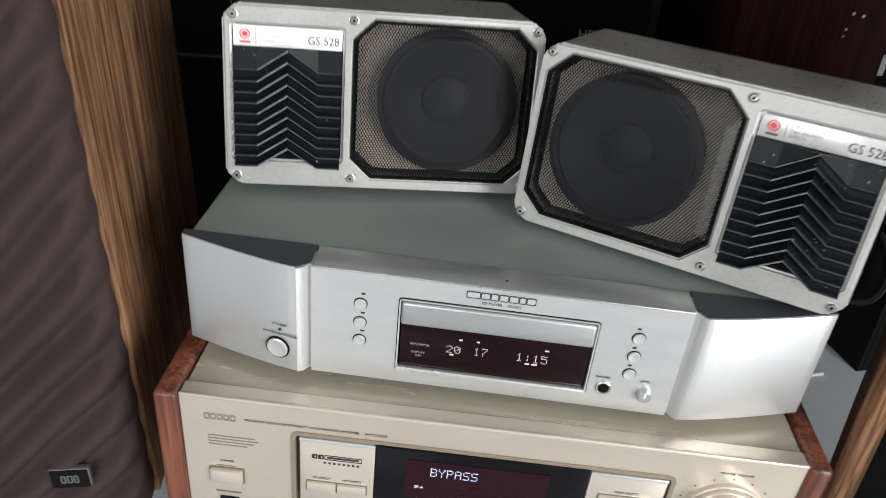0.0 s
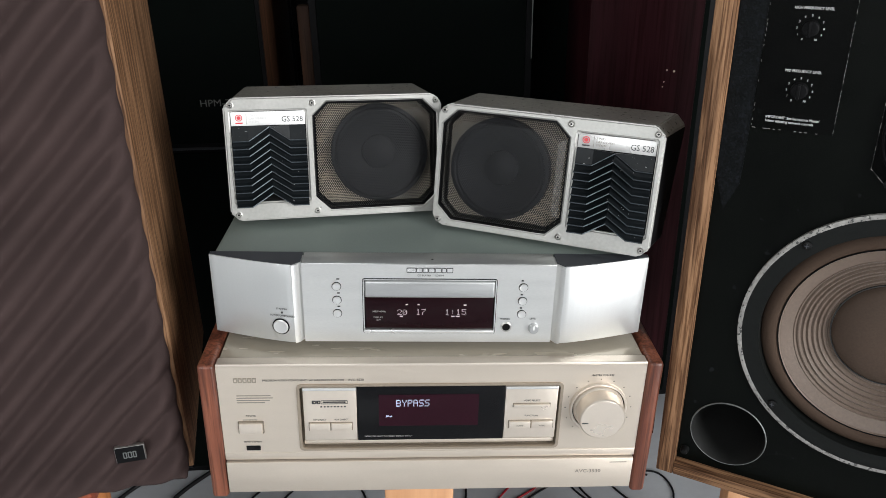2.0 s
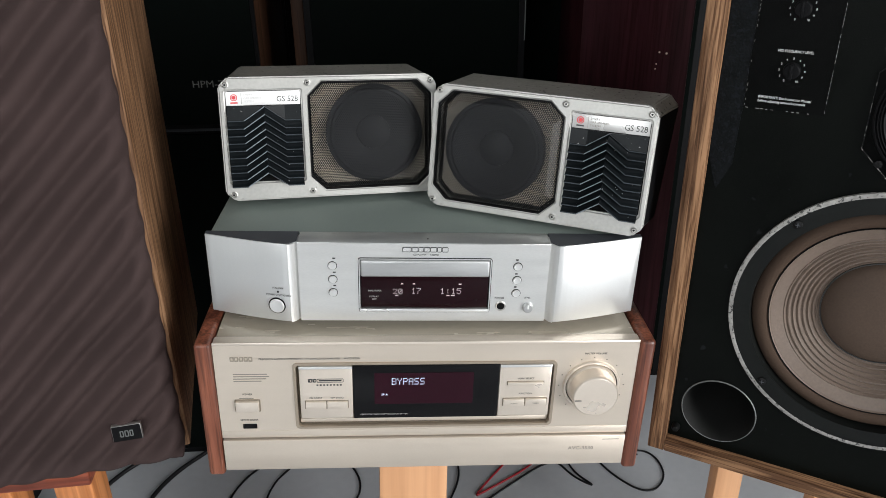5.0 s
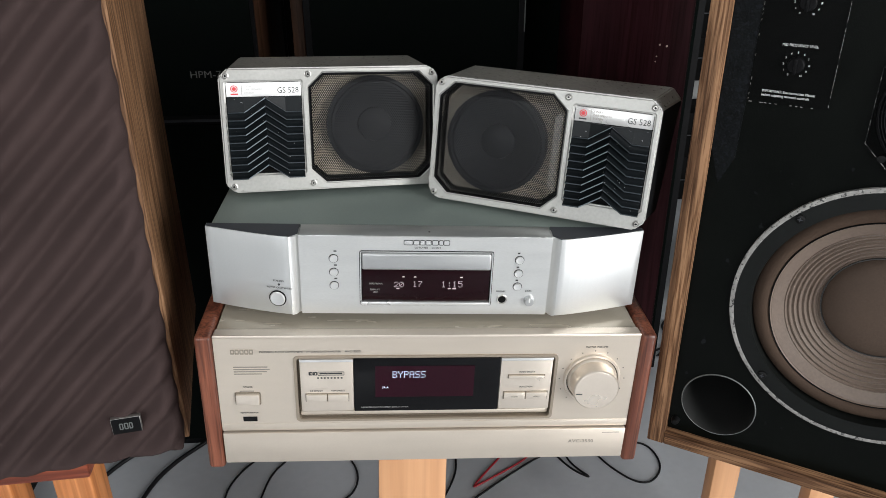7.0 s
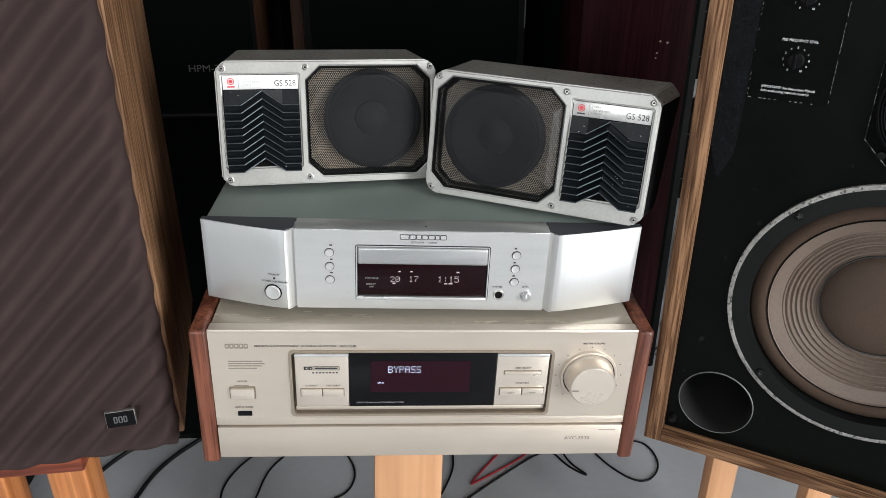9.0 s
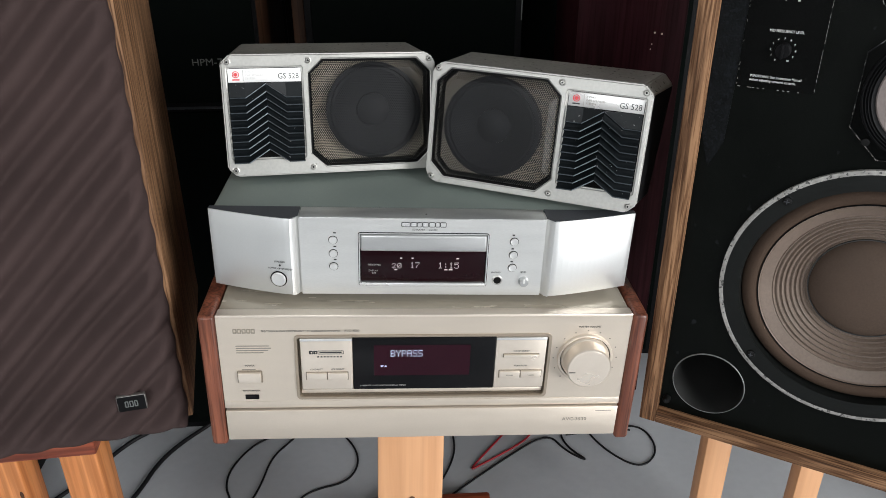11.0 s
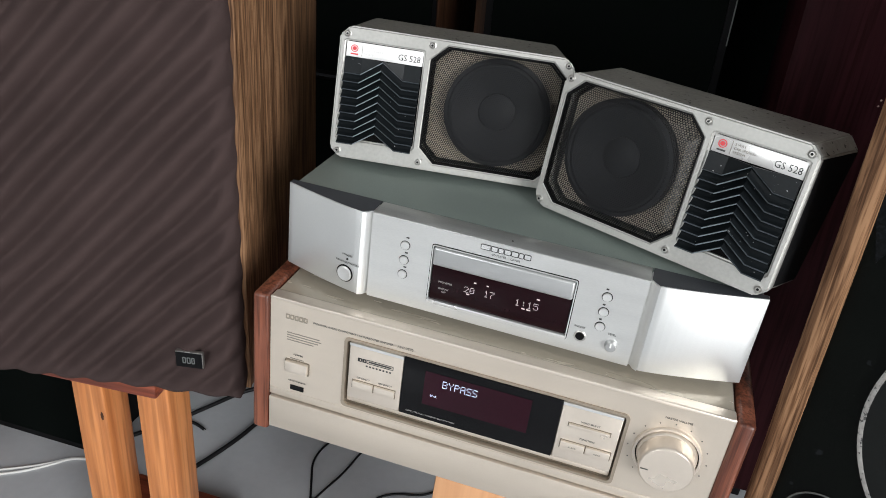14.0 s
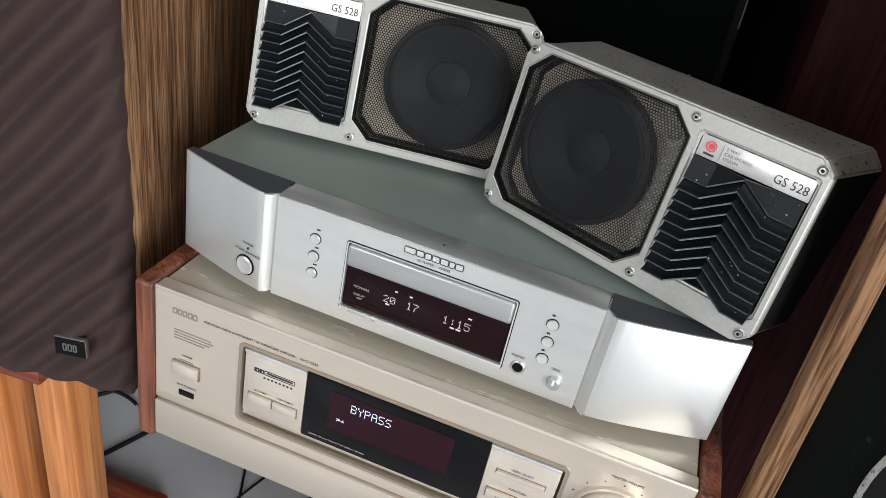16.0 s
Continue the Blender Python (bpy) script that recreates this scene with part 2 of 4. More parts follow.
CABLE_RED = paint("red_cable_sheath", (0.30, 0.012, 0.018), 0.4, 0.0, 500, 0.2)
DISPLAY = glow("display_segments", (0.66, 0.76, 1.0), 1.3)
DISPLAY_CD = glow("display_segments_pink", (0.85, 0.72, 0.74), 0.6)


# ---- builders ----
def bm_of(*others):
    bm = bmesh.new()
    for o in others:
        me = bpy.data.meshes.new("tmp")
        o.to_mesh(me)
        o.free()
        bm.from_mesh(me)
        bpy.data.meshes.remove(me)
    return bm


def box(x0, x1, y0, y1, z0, z1, bevel=0.0, seg=2):
    bm = bmesh.new()
    bmesh.ops.create_cube(bm, size=1)
    for v in bm.verts:
        v.co = Vector(((x0 + x1) / 2 + v.co.x * (x1 - x0), (y0 + y1) / 2 + v.co.y * (y1 - y0), (z0 + z1) / 2 + v.co.z * (z1 - z0)))
    if bevel:
        bmesh.ops.bevel(bm, geom=bm.edges[:], offset=bevel, segments=seg, affect="EDGES", profile=0.5)
    return bm


def prism(poly, y0, y1, bevel=0.0, seg=2, axis="y"):
    """A flat outline in x and z pushed from y0 to y1 (axis y), or in x and y pushed from z y0 to y1 (axis z)."""
    bm = bmesh.new()
    put = (lambda a, b, d: (a, d, b)) if axis == "y" else (lambda a, b, d: (a, b, d))
    lo = [bm.verts.new(put(a, b, y0)) for a, b in poly]
    hi = [bm.verts.new(put(a, b, y1)) for a, b in poly]
    bm.faces.new(lo)
    bm.faces.new(hi[::-1])
    n = len(poly)
    for i in range(n):
        bm.faces.new((lo[i], hi[i], hi[(i + 1) % n], lo[(i + 1) % n]))
    bmesh.ops.recalc_face_normals(bm, faces=bm.faces[:])
    if bevel:
        bmesh.ops.bevel(bm, geom=bm.edges[:], offset=bevel, segments=seg, affect="EDGES", profile=0.5)
    return bm


def framed(outer, inner, y0, y1):
    """A frame between two outlines of as many corners each, in x and z, from y0 (front) to y1."""
    bm = bmesh.new()
    rows = [[bm.verts.new((a, y, b)) for a, b in poly] for poly, y in ((outer, y0), (inner, y0), (inner, y1), (outer, y1))]
    n = len(outer)
    for r in range(4):
        for i in range(n):
            j = (i + 1) % n
            bm.faces.new((rows[r][i], rows[r][j], rows[(r + 1) % 4][j], rows[(r + 1) % 4][i]))
    bmesh.ops.recalc_face_normals(bm, faces=bm.faces[:])
    return bm


def lathe(profile, x=0.0, z=0.0, seg=48):
    """A turned form round an axis along y through (x, z): profile rows of radius and y."""
    bm = bmesh.new()
    rings = []
    for r, y in profile:
        if r <= 1e-6:
            rings.append([bm.verts.new((x, y, z))])
        else:
            rings.append([bm.verts.new((x + r * math.cos(2 * math.pi * i / seg), y, z + r * math.sin(2 * math.pi * i / seg))) for i in range(seg)])
    for a, b in zip(rings, rings[1:]):
        for i in range(seg):
            j = (i + 1) % seg
            f = [a[i % len(a)], a[j % len(a)], b[j % len(b)], b[i % len(b)]]
            f = list(dict.fromkeys(f))
            if len(f) > 2:
                bm.faces.new(f)
    bmesh.ops.recalc_face_normals(bm, faces=bm.faces[:])
    return bm


def octagon(x0, x1, z0, z1, c):
    return [(x0 + c, z0), (x1 - c, z0), (x1, z0 + c), (x1, z1 - c), (x1 - c, z1), (x0 + c, z1), (x0, z1 - c), (x0, z0 + c)]


def rounded(x0, x1, z0, z1, r, n=5):
    pts = []
    for cx, cz, a in ((x1 - r, z0 + r, -90), (x1 - r, z1 - r, 0), (x0 + r, z1 - r, 90), (x0 + r, z0 + r, 180)):
        for i in range(n + 1):
            t = radians(a + 90 * i / n)
            pts.append((cx + r * math.cos(t), cz + r * math.sin(t)))
    return pts


def part(name, bm, material, parent, label="", smooth=True):
    me = bpy.data.meshes.new(name)
    bm.to_mesh(me)
    bm.free()
    me.materials.append(material)
    if smooth:
        for f in me.polygons:
            f.use_smooth = True
        me.set_sharp_from_angle(angle=radians(35))
    ob = new(name, me)
    ob.parent = parent
    return tagged(ob, label=label)


def thing(name, label, category, m=Matrix(), group="", kind=""):
    ob = new(name)
    ob.empty_display_size = 0.05
    ob.matrix_world = m
    return tagged(ob, label, category, group, kind)


def solid(name, bm, material, label, category="", kind="structure", m=Matrix()):
    ob = part(name, bm, material, None, label)
    ob.matrix_world = m
    return tagged(ob, category=category, kind=kind)


def words(text, size, x, y, z, material, parent, align="LEFT", wide=1.0, name="lettering"):
    """Flat raised print that faces -y, its lower left (or middle) at x, z."""
    cu = bpy.data.curves.new("print", "FONT")
    cu.body, cu.size, cu.align_x, cu.extrude, cu.resolution_u = text, size, align, 0.00008, 2
    tmp = new("tmp_print", cu)
    me = bpy.data.meshes.new_from_object(tmp.evaluated_get(bpy.context.evaluated_depsgraph_get()))
    bpy.data.objects.remove(tmp)
    me.transform(Matrix.Translation((x, y, z)) @ Matrix.Rotation(radians(90), 4, "X") @ Matrix.Diagonal((wide, 1, 1, 1)))
    me.materials.clear()
    me.materials.append(material)
    ob = new(name, me)
    ob.parent = parent
    return ob


DOTS = {"B": "11110100011000111110100011000111110", "Y": "10001100010101000100001000010000100", "P": "11110100011000111110100001000010000",
        "A": "01110100011000111111100011000110001", "S": "01111100001000001110000010000111110", "0": "01110100011001110101110011000101110",
        "1": "00100011000010000100001000010001110", "2": "01110100010000100010001000100011111", "5": "11111100001111000001000011000101110",
        "7": "11111000010001000100010000100001000", ":": "00000001000010000000001000010000000", " ": "0" * 35}


def dot_word(text, x, y, z, step, height, material, parent):
    """Lit characters of five by seven little blocks, as a display tube shows them."""
    bm = bmesh.new()
    dz, dx = height / 7, step / 6
    for k, ch in enumerate(text):
        for i, on in enumerate(DOTS[ch].replace(" ", "")):
            if on == "1":
                a, b = x + k * step + (i % 5) * dx, z + (6 - i // 5) * dz
                vs = [bm.verts.new((u, y, v)) for u, v in ((a, b), (a + dx * 0.72, b), (a + dx * 0.72, b + dz * 0.74), (a, b + dz * 0.74))]
                bm.faces.new(vs)
    for f in bm.faces:
        f.normal_update()
        if f.normal.y > 0:
            f.normal_flip()
    return part("lit_characters", bm, material, parent, smooth=False)


def bar(x0, x1, z0, z1, y, material, parent, name="print_bar"):
    return part(name, box(x0, x1, y - 0.0002, y + 0.0002, z0, z1), material, parent, smooth=False)


def cord(name, pts, r, material, label):
    cu = bpy.data.curves.new(name, "CURVE")
    cu.dimensions, cu.bevel_depth, cu.bevel_resolution, cu.resolution_u = "3D", r, 2, 8
    sp = cu.splines.new("NURBS")
    sp.points.add(len(pts) - 1)
    for q, p in zip(sp.points, pts):
        q.co = (*p, 1)
    sp.use_endpoint_u, sp.order_u = True, 3
    tmp = new("tmp_cord", cu)
    me = bpy.data.meshes.new_from_object(tmp.evaluated_get(bpy.context.evaluated_depsgraph_get()))
    bpy.data.objects.remove(tmp)
    me.materials.clear()
    me.materials.append(material)
    for f in me.polygons:
        f.use_smooth = True
    return tagged(new(name, me), label, "cable", "cables on the floor")


# ---- the room ----
solid("floor", box(-3, 3, -3.6, 2.0, -0.1, 0), GREY_FLOOR, "smooth grey painted floor with small pale specks", "floor")
solid("ceiling", box(-3, 3, -3.6, 2.0, 2.7, 2.8), CEIL, "plain white ceiling", "ceiling")
solid("wall_north", box(-3, 3, 1.9, 2.0, 0, 2.7), WALL, "pale plain wall behind the row of cabinets", "wall")
solid("wall_west", box(-3.1, -3, -3.6, 2.0, 0, 2.7), WALL, "pale plain wall", "wall")


SILL, HEAD = 0.95, 2.55
pieces = [box(2.5, 2.62, a, b, 0, 2.7) for a, b in ((-3.6, -3.17), (-1.70, 2.0))]
pieces += [box(2.5, 2.62, -3.17, -1.70, 0, 0.06), box(2.5, 2.62, -3.17, -1.70, HEAD, 2.7)]
solid("wall_east", bm_of(*pieces), WALL, "pale wall with a wide glazed door opening", "wall")
pieces = [box(a, b, -3.32, -3.2, 0, 2.7) for a, b in ((-3, -2.42), (-0.48, 2.5))]
pieces += [box(-2.42, -0.48, -3.32, -3.2, 0, SILL), box(-2.42, -0.48, -3.32, -3.2, HEAD, 2.7)]
solid("wall_south", bm_of(*pieces), WALL, "pale wall with a wide window", "wall")


# ---- amplifier ----
AMP_Z = 0.4395
amp = thing("amplifier", "champagne-gold surround amplifier with red-brown wooden side panels", "amplifier", LEVEL @ pose(0, 0, AMP_Z))
W = 0.2162
part("body", box(-W + 0.001, W - 0.001, 0.012, 0.41, 0.012, 0.1645, 0.0015), CHAMPAGNE_TOP, amp, "champagne metal case")
for x0, x1 in ((-0.2338, -W - 0.0005), (W + 0.0005, 0.2322)):
    part("side_panel", box(x0, x1, -0.004, 0.41, 0.0, 0.1665, 0.004, 3), ROSEWOOD, amp, "red-brown polished wooden side panel")
# front: upper plate with a window cut out for the recessed control panel
outer = rounded(-W, W, 0.0485, 0.166, 0.002)
inner = rounded(-0.1375, 0.1315, 0.0605, 0.141, 0.004)
part("front_plate", framed(outer, inner, 0.0, 0.012), CHAMPAGNE, amp)
part("top_rim", box(-W, W, -0.0012, 0.0015, 0.163, 0.1665, 0.0012, 2), CHAMPAGNE_KNOB, amp, "bright rounded top edge")
part("step_rail", box(-W, W, -0.0005, 0.006, 0.0482, 0.0570, 0.0004, 2), CHAMPAGNE, amp)
part("lower_door", box(-W + 0.0005, W - 0.0005, -0.003, 0.012, 0.0065, 0.0462, 0.0012, 2), CHAMPAGNE, amp, "plain fold-down lower flap")
part("recess", box(-0.139, 0.133, 0.0075, 0.0095, 0.058, 0.143), CHAMPAGNE_SHADE, amp)
part("recess_frame", framed(rounded(-0.1385, 0.1325, 0.0595, 0.142, 0.005), rounded(-0.1355, 0.1295, 0.0622, 0.1393, 0.004), -0.0012, 0.004), CHAMPAGNE_LINE, amp, "narrow darker frame round the controls")
part("lower_rail", box(-0.134, 0.128, 0.003, 0.009, 0.0645, 0.0695, 0.001), CHAMPAGNE, amp)
part("control_panel", box(-0.1325, -0.0782, -0.0015, 0.009, 0.073, 0.1385, 0.0012, 2), CHAMPAGNE_KNOB, amp)
part("control_panel", box(0.0732, 0.1275, -0.0015, 0.009, 0.073, 0.1385, 0.0012, 2), CHAMPAGNE_KNOB, amp)
# Silver strips stand in for the highlight along each panel's upper lip.
for a, b in ((-0.1325, -0.0782), (0.0732, 0.1275)):
    part("panel_highlight", box(a, b, -0.0026, -0.0008, 0.1352, 0.1384, 0.0007, 2), SILVER_BRIGHT, amp, "silver strip painted as the highlight along the control panel's upper lip")
disp = part("display_window", box(-0.0778, 0.0728, -0.0022, 0.009, 0.073, 0.1392, 0.0008), GLASS, amp, "black glass display window")
part("display_tube", box(-0.056, 0.046, -0.0026, -0.0015, 0.0915, 0.1300), TUBE, disp, "dark purple lit tube area")
dot_word("BYPASS", -0.0382, -0.0029, 0.1159, 0.0058, 0.0084, DISPLAY, disp)
words("SP-A", 0.0034, -0.0490, -0.0029, 0.1026, DISPLAY, disp, name="lit_word")
words("COMPUTER MULTI FUNCTION DISPLAY SYSTEM", 0.0023, -0.071, -0.0026, 0.0777, PALE_PRINT, disp)
part("power_button", box(-0.1985, -0.1748, -0.004, 0.004, 0.0835, 0.0962, 0.0010), CHAMPAGNE_KNOB, amp)
part("button_well", framed(rounded(-0.1997, -0.1736, 0.0822, 0.0975, 0.0012), rounded(-0.1988, -0.1745, 0.0832, 0.0966, 0.001), -0.0008, 0.002), CHAMPAGNE_SHADE, amp)
part("remote_window", box(-0.1935, -0.179, -0.001, 0.003, 0.0605, 0.0662, 0.0004), GLASS, amp, "small black remote sensor window")
for a, b in ((-0.127, -0.1058), (-0.1048, -0.0838)):
    part("button", box(a, b, -0.0040, 0.002, 0.0868, 0.0955, 0.0008), CHAMPAGNE_KNOB, amp)
part("button_well", box(-0.1278, -0.083, -0.0019, 0.0, 0.0860, 0.0963), CHAMPAGNE_SHADE, amp)
for a, b in ((0.0785, 0.1008), (0.1018, 0.124)):
    part("button", box(a, b, -0.0040, 0.002, 0.0872, 0.0958, 0.0008), CHAMPAGNE_KNOB, amp)
part("button_well", box(0.0777, 0.1248, -0.0019, 0.0, 0.0864, 0.0966), CHAMPAGNE_SHADE, amp)
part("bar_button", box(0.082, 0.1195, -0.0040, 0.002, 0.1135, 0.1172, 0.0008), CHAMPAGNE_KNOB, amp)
part("button_well", box(0.0812, 0.1203, -0.0019, 0.0, 0.1129, 0.1178), CHAMPAGNE_SHADE, amp)
# print
for x in (-0.200, -0.1955, -0.1908, -0.1861, -0.1816):
    part("logo", framed(rounded(x, x + 0.0041, 0.1442, 0.1497, 0.0006, 2), rounded(x + 0.0010, x + 0.0031, 0.1454, 0.1485, 0.0003, 2), -0.0006, 0.001), LOGO, amp)
words("PRECISION AUDIO COMPONENT / AV SURROUND AMPLIFIER", 0.0031, -0.1715, -0.0003, 0.1458, INK, amp, wide=0.95)
words("AVC-3530", 0.0037, -0.0865, -0.0003, 0.1457, INK, amp)
for i, (a, b) in enumerate(((0, 0.034), (0, 0.036), (0, 0.033), (0, 0.028))):
    bar(-0.1985 + a, -0.1985 + b, 0.1282 - i * 0.0028, 0.1291 - i * 0.0028, -0.0002, GREY_INK, amp)
words("POWER", 0.0029, -0.186, -0.0003, 0.1030, INK, amp, "CENTER")
bar(-0.1945, -0.180, 0.0985, 0.0993, -0.0002, GREY_INK, amp)
words("REMOTE SENSOR", 0.0024, -0.1865, -0.0003, 0.0705, INK, amp, "CENTER")
for x in (-0.1235, -0.1190):
    part("logo", framed(rounded(x, x + 0.0040, 0.1190, 0.1230, 0.0003, 2), rounded(x + 0.0008, x + 0.0032, 0.1197, 0.1223, 0.0010, 4), -0.0019, -0.0010), INK, amp)
part("logo", framed(rounded(-0.1145, -0.0875, 0.1188, 0.1232, 0.0006, 2), rounded(-0.1140, -0.0880, 0.1193, 0.1227, 0.0005, 2), -0.0019, -0.001), INK, amp)
bar(-0.1125, -0.0895, 0.1203, 0.1218, -0.0017, INK, amp)
for i in range(8):
    bar(-0.115 + i * 0.0034, -0.1132 + i * 0.0034, 0.1148, 0.1163, -0.0017, INK, amp)
words("CD DIRECT", 0.0026, -0.1165, -0.0017, 0.0985, INK, amp, "CENTER")
words("VDP DIRECT", 0.0026, -0.0943, -0.0017, 0.0985, INK, amp, "CENTER")
words("VIDEO SELECT", 0.0027, 0.1008, -0.0017, 0.1200, INK, amp, "CENTER")
words("FUNCTION", 0.0027, 0.1013, -0.0017, 0.1010, INK, amp, "CENTER")
words("AUDIO", 0.0023, 0.0897, -0.0042, 0.0902, GREY_INK, amp, "CENTER")
words("VIDEO", 0.0023, 0.1128, -0.0042, 0.0902, GREY_INK, amp, "CENTER")
words("MASTER VOLUME", 0.0030, 0.1716, -0.0003, 0.1490, INK, amp, "CENTER")
bar(0.190, 0.2085, 0.0405, 0.0412, -0.0032, GREY_INK, amp)
words("AVC-3530", 0.0062, 0.1535, -0.0034, 0.0275, GREY_INK, amp, wide=1.05)
KX, KZ = 0.1706, 0.1108
part("knob_ring", lathe([(0.0302, 0.001), (0.0302, -0.0015), (0.0294, -0.0028), (0.0274, -0.0028), (0.0268, 0.001)], KX, KZ, 64), CHAMPAGNE_KNOB, amp)
part("knob_gap", lathe([(0.0275, -0.0008), (0.0, -0.0008)], KX, KZ, 48), DARK, amp)
part("volume_knob", lathe([(0.0264, -0.001), (0.0258, -0.0040), (0.0246, -0.0052), (0.0238, -0.0192), (0.0232, -0.0210), (0.0222, -0.0218), (0.0, -0.0220)], KX, KZ, 72), CHAMPAGNE_KNOB, amp, "large turned champagne volume knob")
part("knob_pointer", box(KX - 0.021, KX - 0.0145, -0.0224, -0.0214, KZ - 0.0045, KZ - 0.0037), INK, amp)
for i in range(13):
    a = radians(225 - i * 22.5)
    part("scale_dot", lathe([(0.0007, -0.0004), (0, -0.0005)], KX + 0.0345 * math.cos(a), KZ + 0.0345 * math.sin(a), 8), INK, amp)

# ---- compact disc player ----
cd = thing("cd_player", "silver compact disc player with bowed ends and grey-green lid", "cd player", LEVEL @ pose(-0.0039, 0.0251, 0.6007, 0, 0, -1))
CZ0, CZ1 = 0.0142, 0.1015
part("lid", box(-0.216, 0.216, 0.026, 0.34, 0.020, 0.1005, 0.0022, 3), COVER, cd, "satin grey-green metal lid")
part("front_plate", framed(rounded(-0.1264, 0.1228, CZ0, CZ1, 0.0008, 2), rounded(-0.0665, 0.0645, 0.0256, 0.0852, 0.002, 2), 0.0, 0.012), SILVER, cd)
part("top_strip", box(-0.1264, 0.1228, 0.0008, 0.0262, 0.0985, 0.1019, 0.0006), SILVER_TOP, cd, "brushed silver strip along the lid")


def pod(side, inner, gap):
    """A bowed end of the front: a convex face that falls back to its end, with a hollow shoulder beside the centre."""
    n = 14
    front = []
    for i in range(n + 1):
        q = i / n
        front.append((inner + q * (0.2197 - inner), -0.0036 + 0.0236 * q ** 1.25))
    outline = [(side * u, v) for u, v in front] + [(side * 0.2197, 0.0275), (side * inner, 0.0275)]
    p = part("end_cheek", prism(outline, CZ0 + 0.0006, 0.1014, 0.0005, 2, axis="z"), SILVER_POD, cd, "satin silver bowed end")
    cap = [(side * u, v + 0.0014) for u, v in front] + [(side * 0.2185, 0.0268), (side * (gap + 0.0012), 0.0268), (side * (gap + 0.0012), 0.0052), (side * (gap + 0.0022), 0.0042), (side * (inner - 0.001), -0.0016)]
    part("cheek_top", prism(cap, 0.1005, 0.1018, axis="z"), WEDGE, p, "dark grey wedge on the shoulder")
    w = inner - gap
    strip = [(side * (gap + k * w), v) for k, v in ((0.04, 0.0040), (0.16, 0.0036), (0.28, 0.0022), (0.55, -0.0016), (0.99, -0.0038), (0.99, 0.02), (0.04, 0.02))]
    part("shoulder_strip", prism(strip, CZ0, 0.1012, axis="z"), SILVER_BRIGHT, p, "bright hollow strip beside the centre")


pod(-1, 0.1356, 0.1264)
pod(1, 0.1312, 0.1228)
front_parts = set(cd.children)
part("drawer_frame", framed(rounded(-0.0660, 0.0660, 0.0268, 0.0876, 0.002, 3), rounded(-0.0650, 0.0650, 0.0300, 0.0868, 0.0014, 3), -0.0012, 0.004), SILVER_BRIGHT, cd, "bright frame round drawer and display")
part("frame_shadow", framed(rounded(-0.0667, 0.0667, 0.0262, 0.0883, 0.0025, 3), rounded(-0.0659, 0.0659, 0.0270, 0.0875, 0.002, 3), -0.0003, 0.002), DARK, cd)
part("drawer_gap", box(-0.065, 0.065, 0.0035, 0.006, 0.028, 0.0868), DARK, cd)
part("disc_drawer", box(-0.0644, 0.0644, -0.0030, 0.005, 0.0678, 0.0862, 0.0022, 3), DRAWER, cd, "silver disc drawer front")
win = part("display_window", box(-0.0640, 0.0640, 0.0004, 0.005, 0.0312, 0.0676, 0.0004), PURPLE, cd, "dark purple display window")
part("drawer_lip", box(-0.0645, 0.0645, -0.0016, 0.003, 0.0272, 0.0305, 0.0010, 2), SILVER_BRIGHT, cd)
dot_word("20", -0.0322, 0.0001, 0.0472, 0.0054, 0.0062, DISPLAY_CD, win)
dot_word("17", -0.0134, 0.0001, 0.0474, 0.0052, 0.0070, DISPLAY_CD, win)
dot_word("1:15", 0.0155, 0.0001, 0.0474, 0.0056, 0.0070, DISPLAY_CD, win)
for a, b, z in ((-0.0240, -0.0218, 0.0584), (-0.0122, -0.0100, 0.0584), (0.0340, 0.0368, 0.0582), (-0.0298, -0.0268, 0.0450), (0.0220, 0.0252, 0.0452), (0.0266, 0.0304, 0.0452)):
    bar(a, b, z, z + 0.0011, 0.0002, DISPLAY_CD, win, "lit_mark")
words("MP3/WMA", 0.0029, -0.0570, 0.0001, 0.0500, PALE_PRINT, win)
words("DISPLAY", 0.0026, -0.0562, 0.0001, 0.0434, PALE_PRINT, win)
words("OFF", 0.0026, -0.0532, 0.0001, 0.0404, PALE_PRINT, win)
part("disc_mark", framed(rounded(-0.0064, 0.0034, 0.0722, 0.0775, 0.0006, 2), rounded(-0.0054, 0.0024, 0.0731, 0.0766, 0.0005, 2), -0.0026, -0.002), GREY_INK, cd)
bar(-0.0050, 0.0020, 0.0706, 0.0714, -0.0023, GREY_INK, cd)
for ob in cd.children:
    if ob not in front_parts:
        ob.location += Vector((-0.001, 0, -0.0019))
x = -0.0240
for w in (0.0094, 0.0064, 0.0055, 0.0064, 0.0066, 0.0048, 0.0064):
    part("logo", framed(rounded(x, x + w - 0.0001, 0.0928, 0.0982, 0.0010, 2), rounded(x + 0.0006, x + w - 0.0007, 0.0935, 0.0976, 0.0006, 2), -0.0006, 0.001), INK, cd)
    bar(x + 0.0006, x + w - 0.0007, 0.0935, 0.0976, -0.0003, SILVER_BRIGHT, cd, "logo_fill")
    x += w
words("CD PLAYER", 0.0026, -0.0135, -0.0003, 0.0890, INK, cd)
words("CD5003", 0.0026, 0.0035, -0.0003, 0.0890, INK, cd)


def push_button(x, z, r, y, mark=None):
    part("button_seat", lathe([(r * 1.12, y + 0.001), (r * 1.14, y - 0.0004), (r * 1.0, y - 0.0004), (r * 1.0, y + 0.001)], x, z, 32), DARK, cd)
    part("button", lathe([(r, y + 0.002), (r, y - 0.0012), (r * 0.88, y - 0.0018), (r * 0.7, y - 0.0016), (0, y - 0.0014)], x, z, 32), SILVER_BRIGHT, cd, "round silver push button")


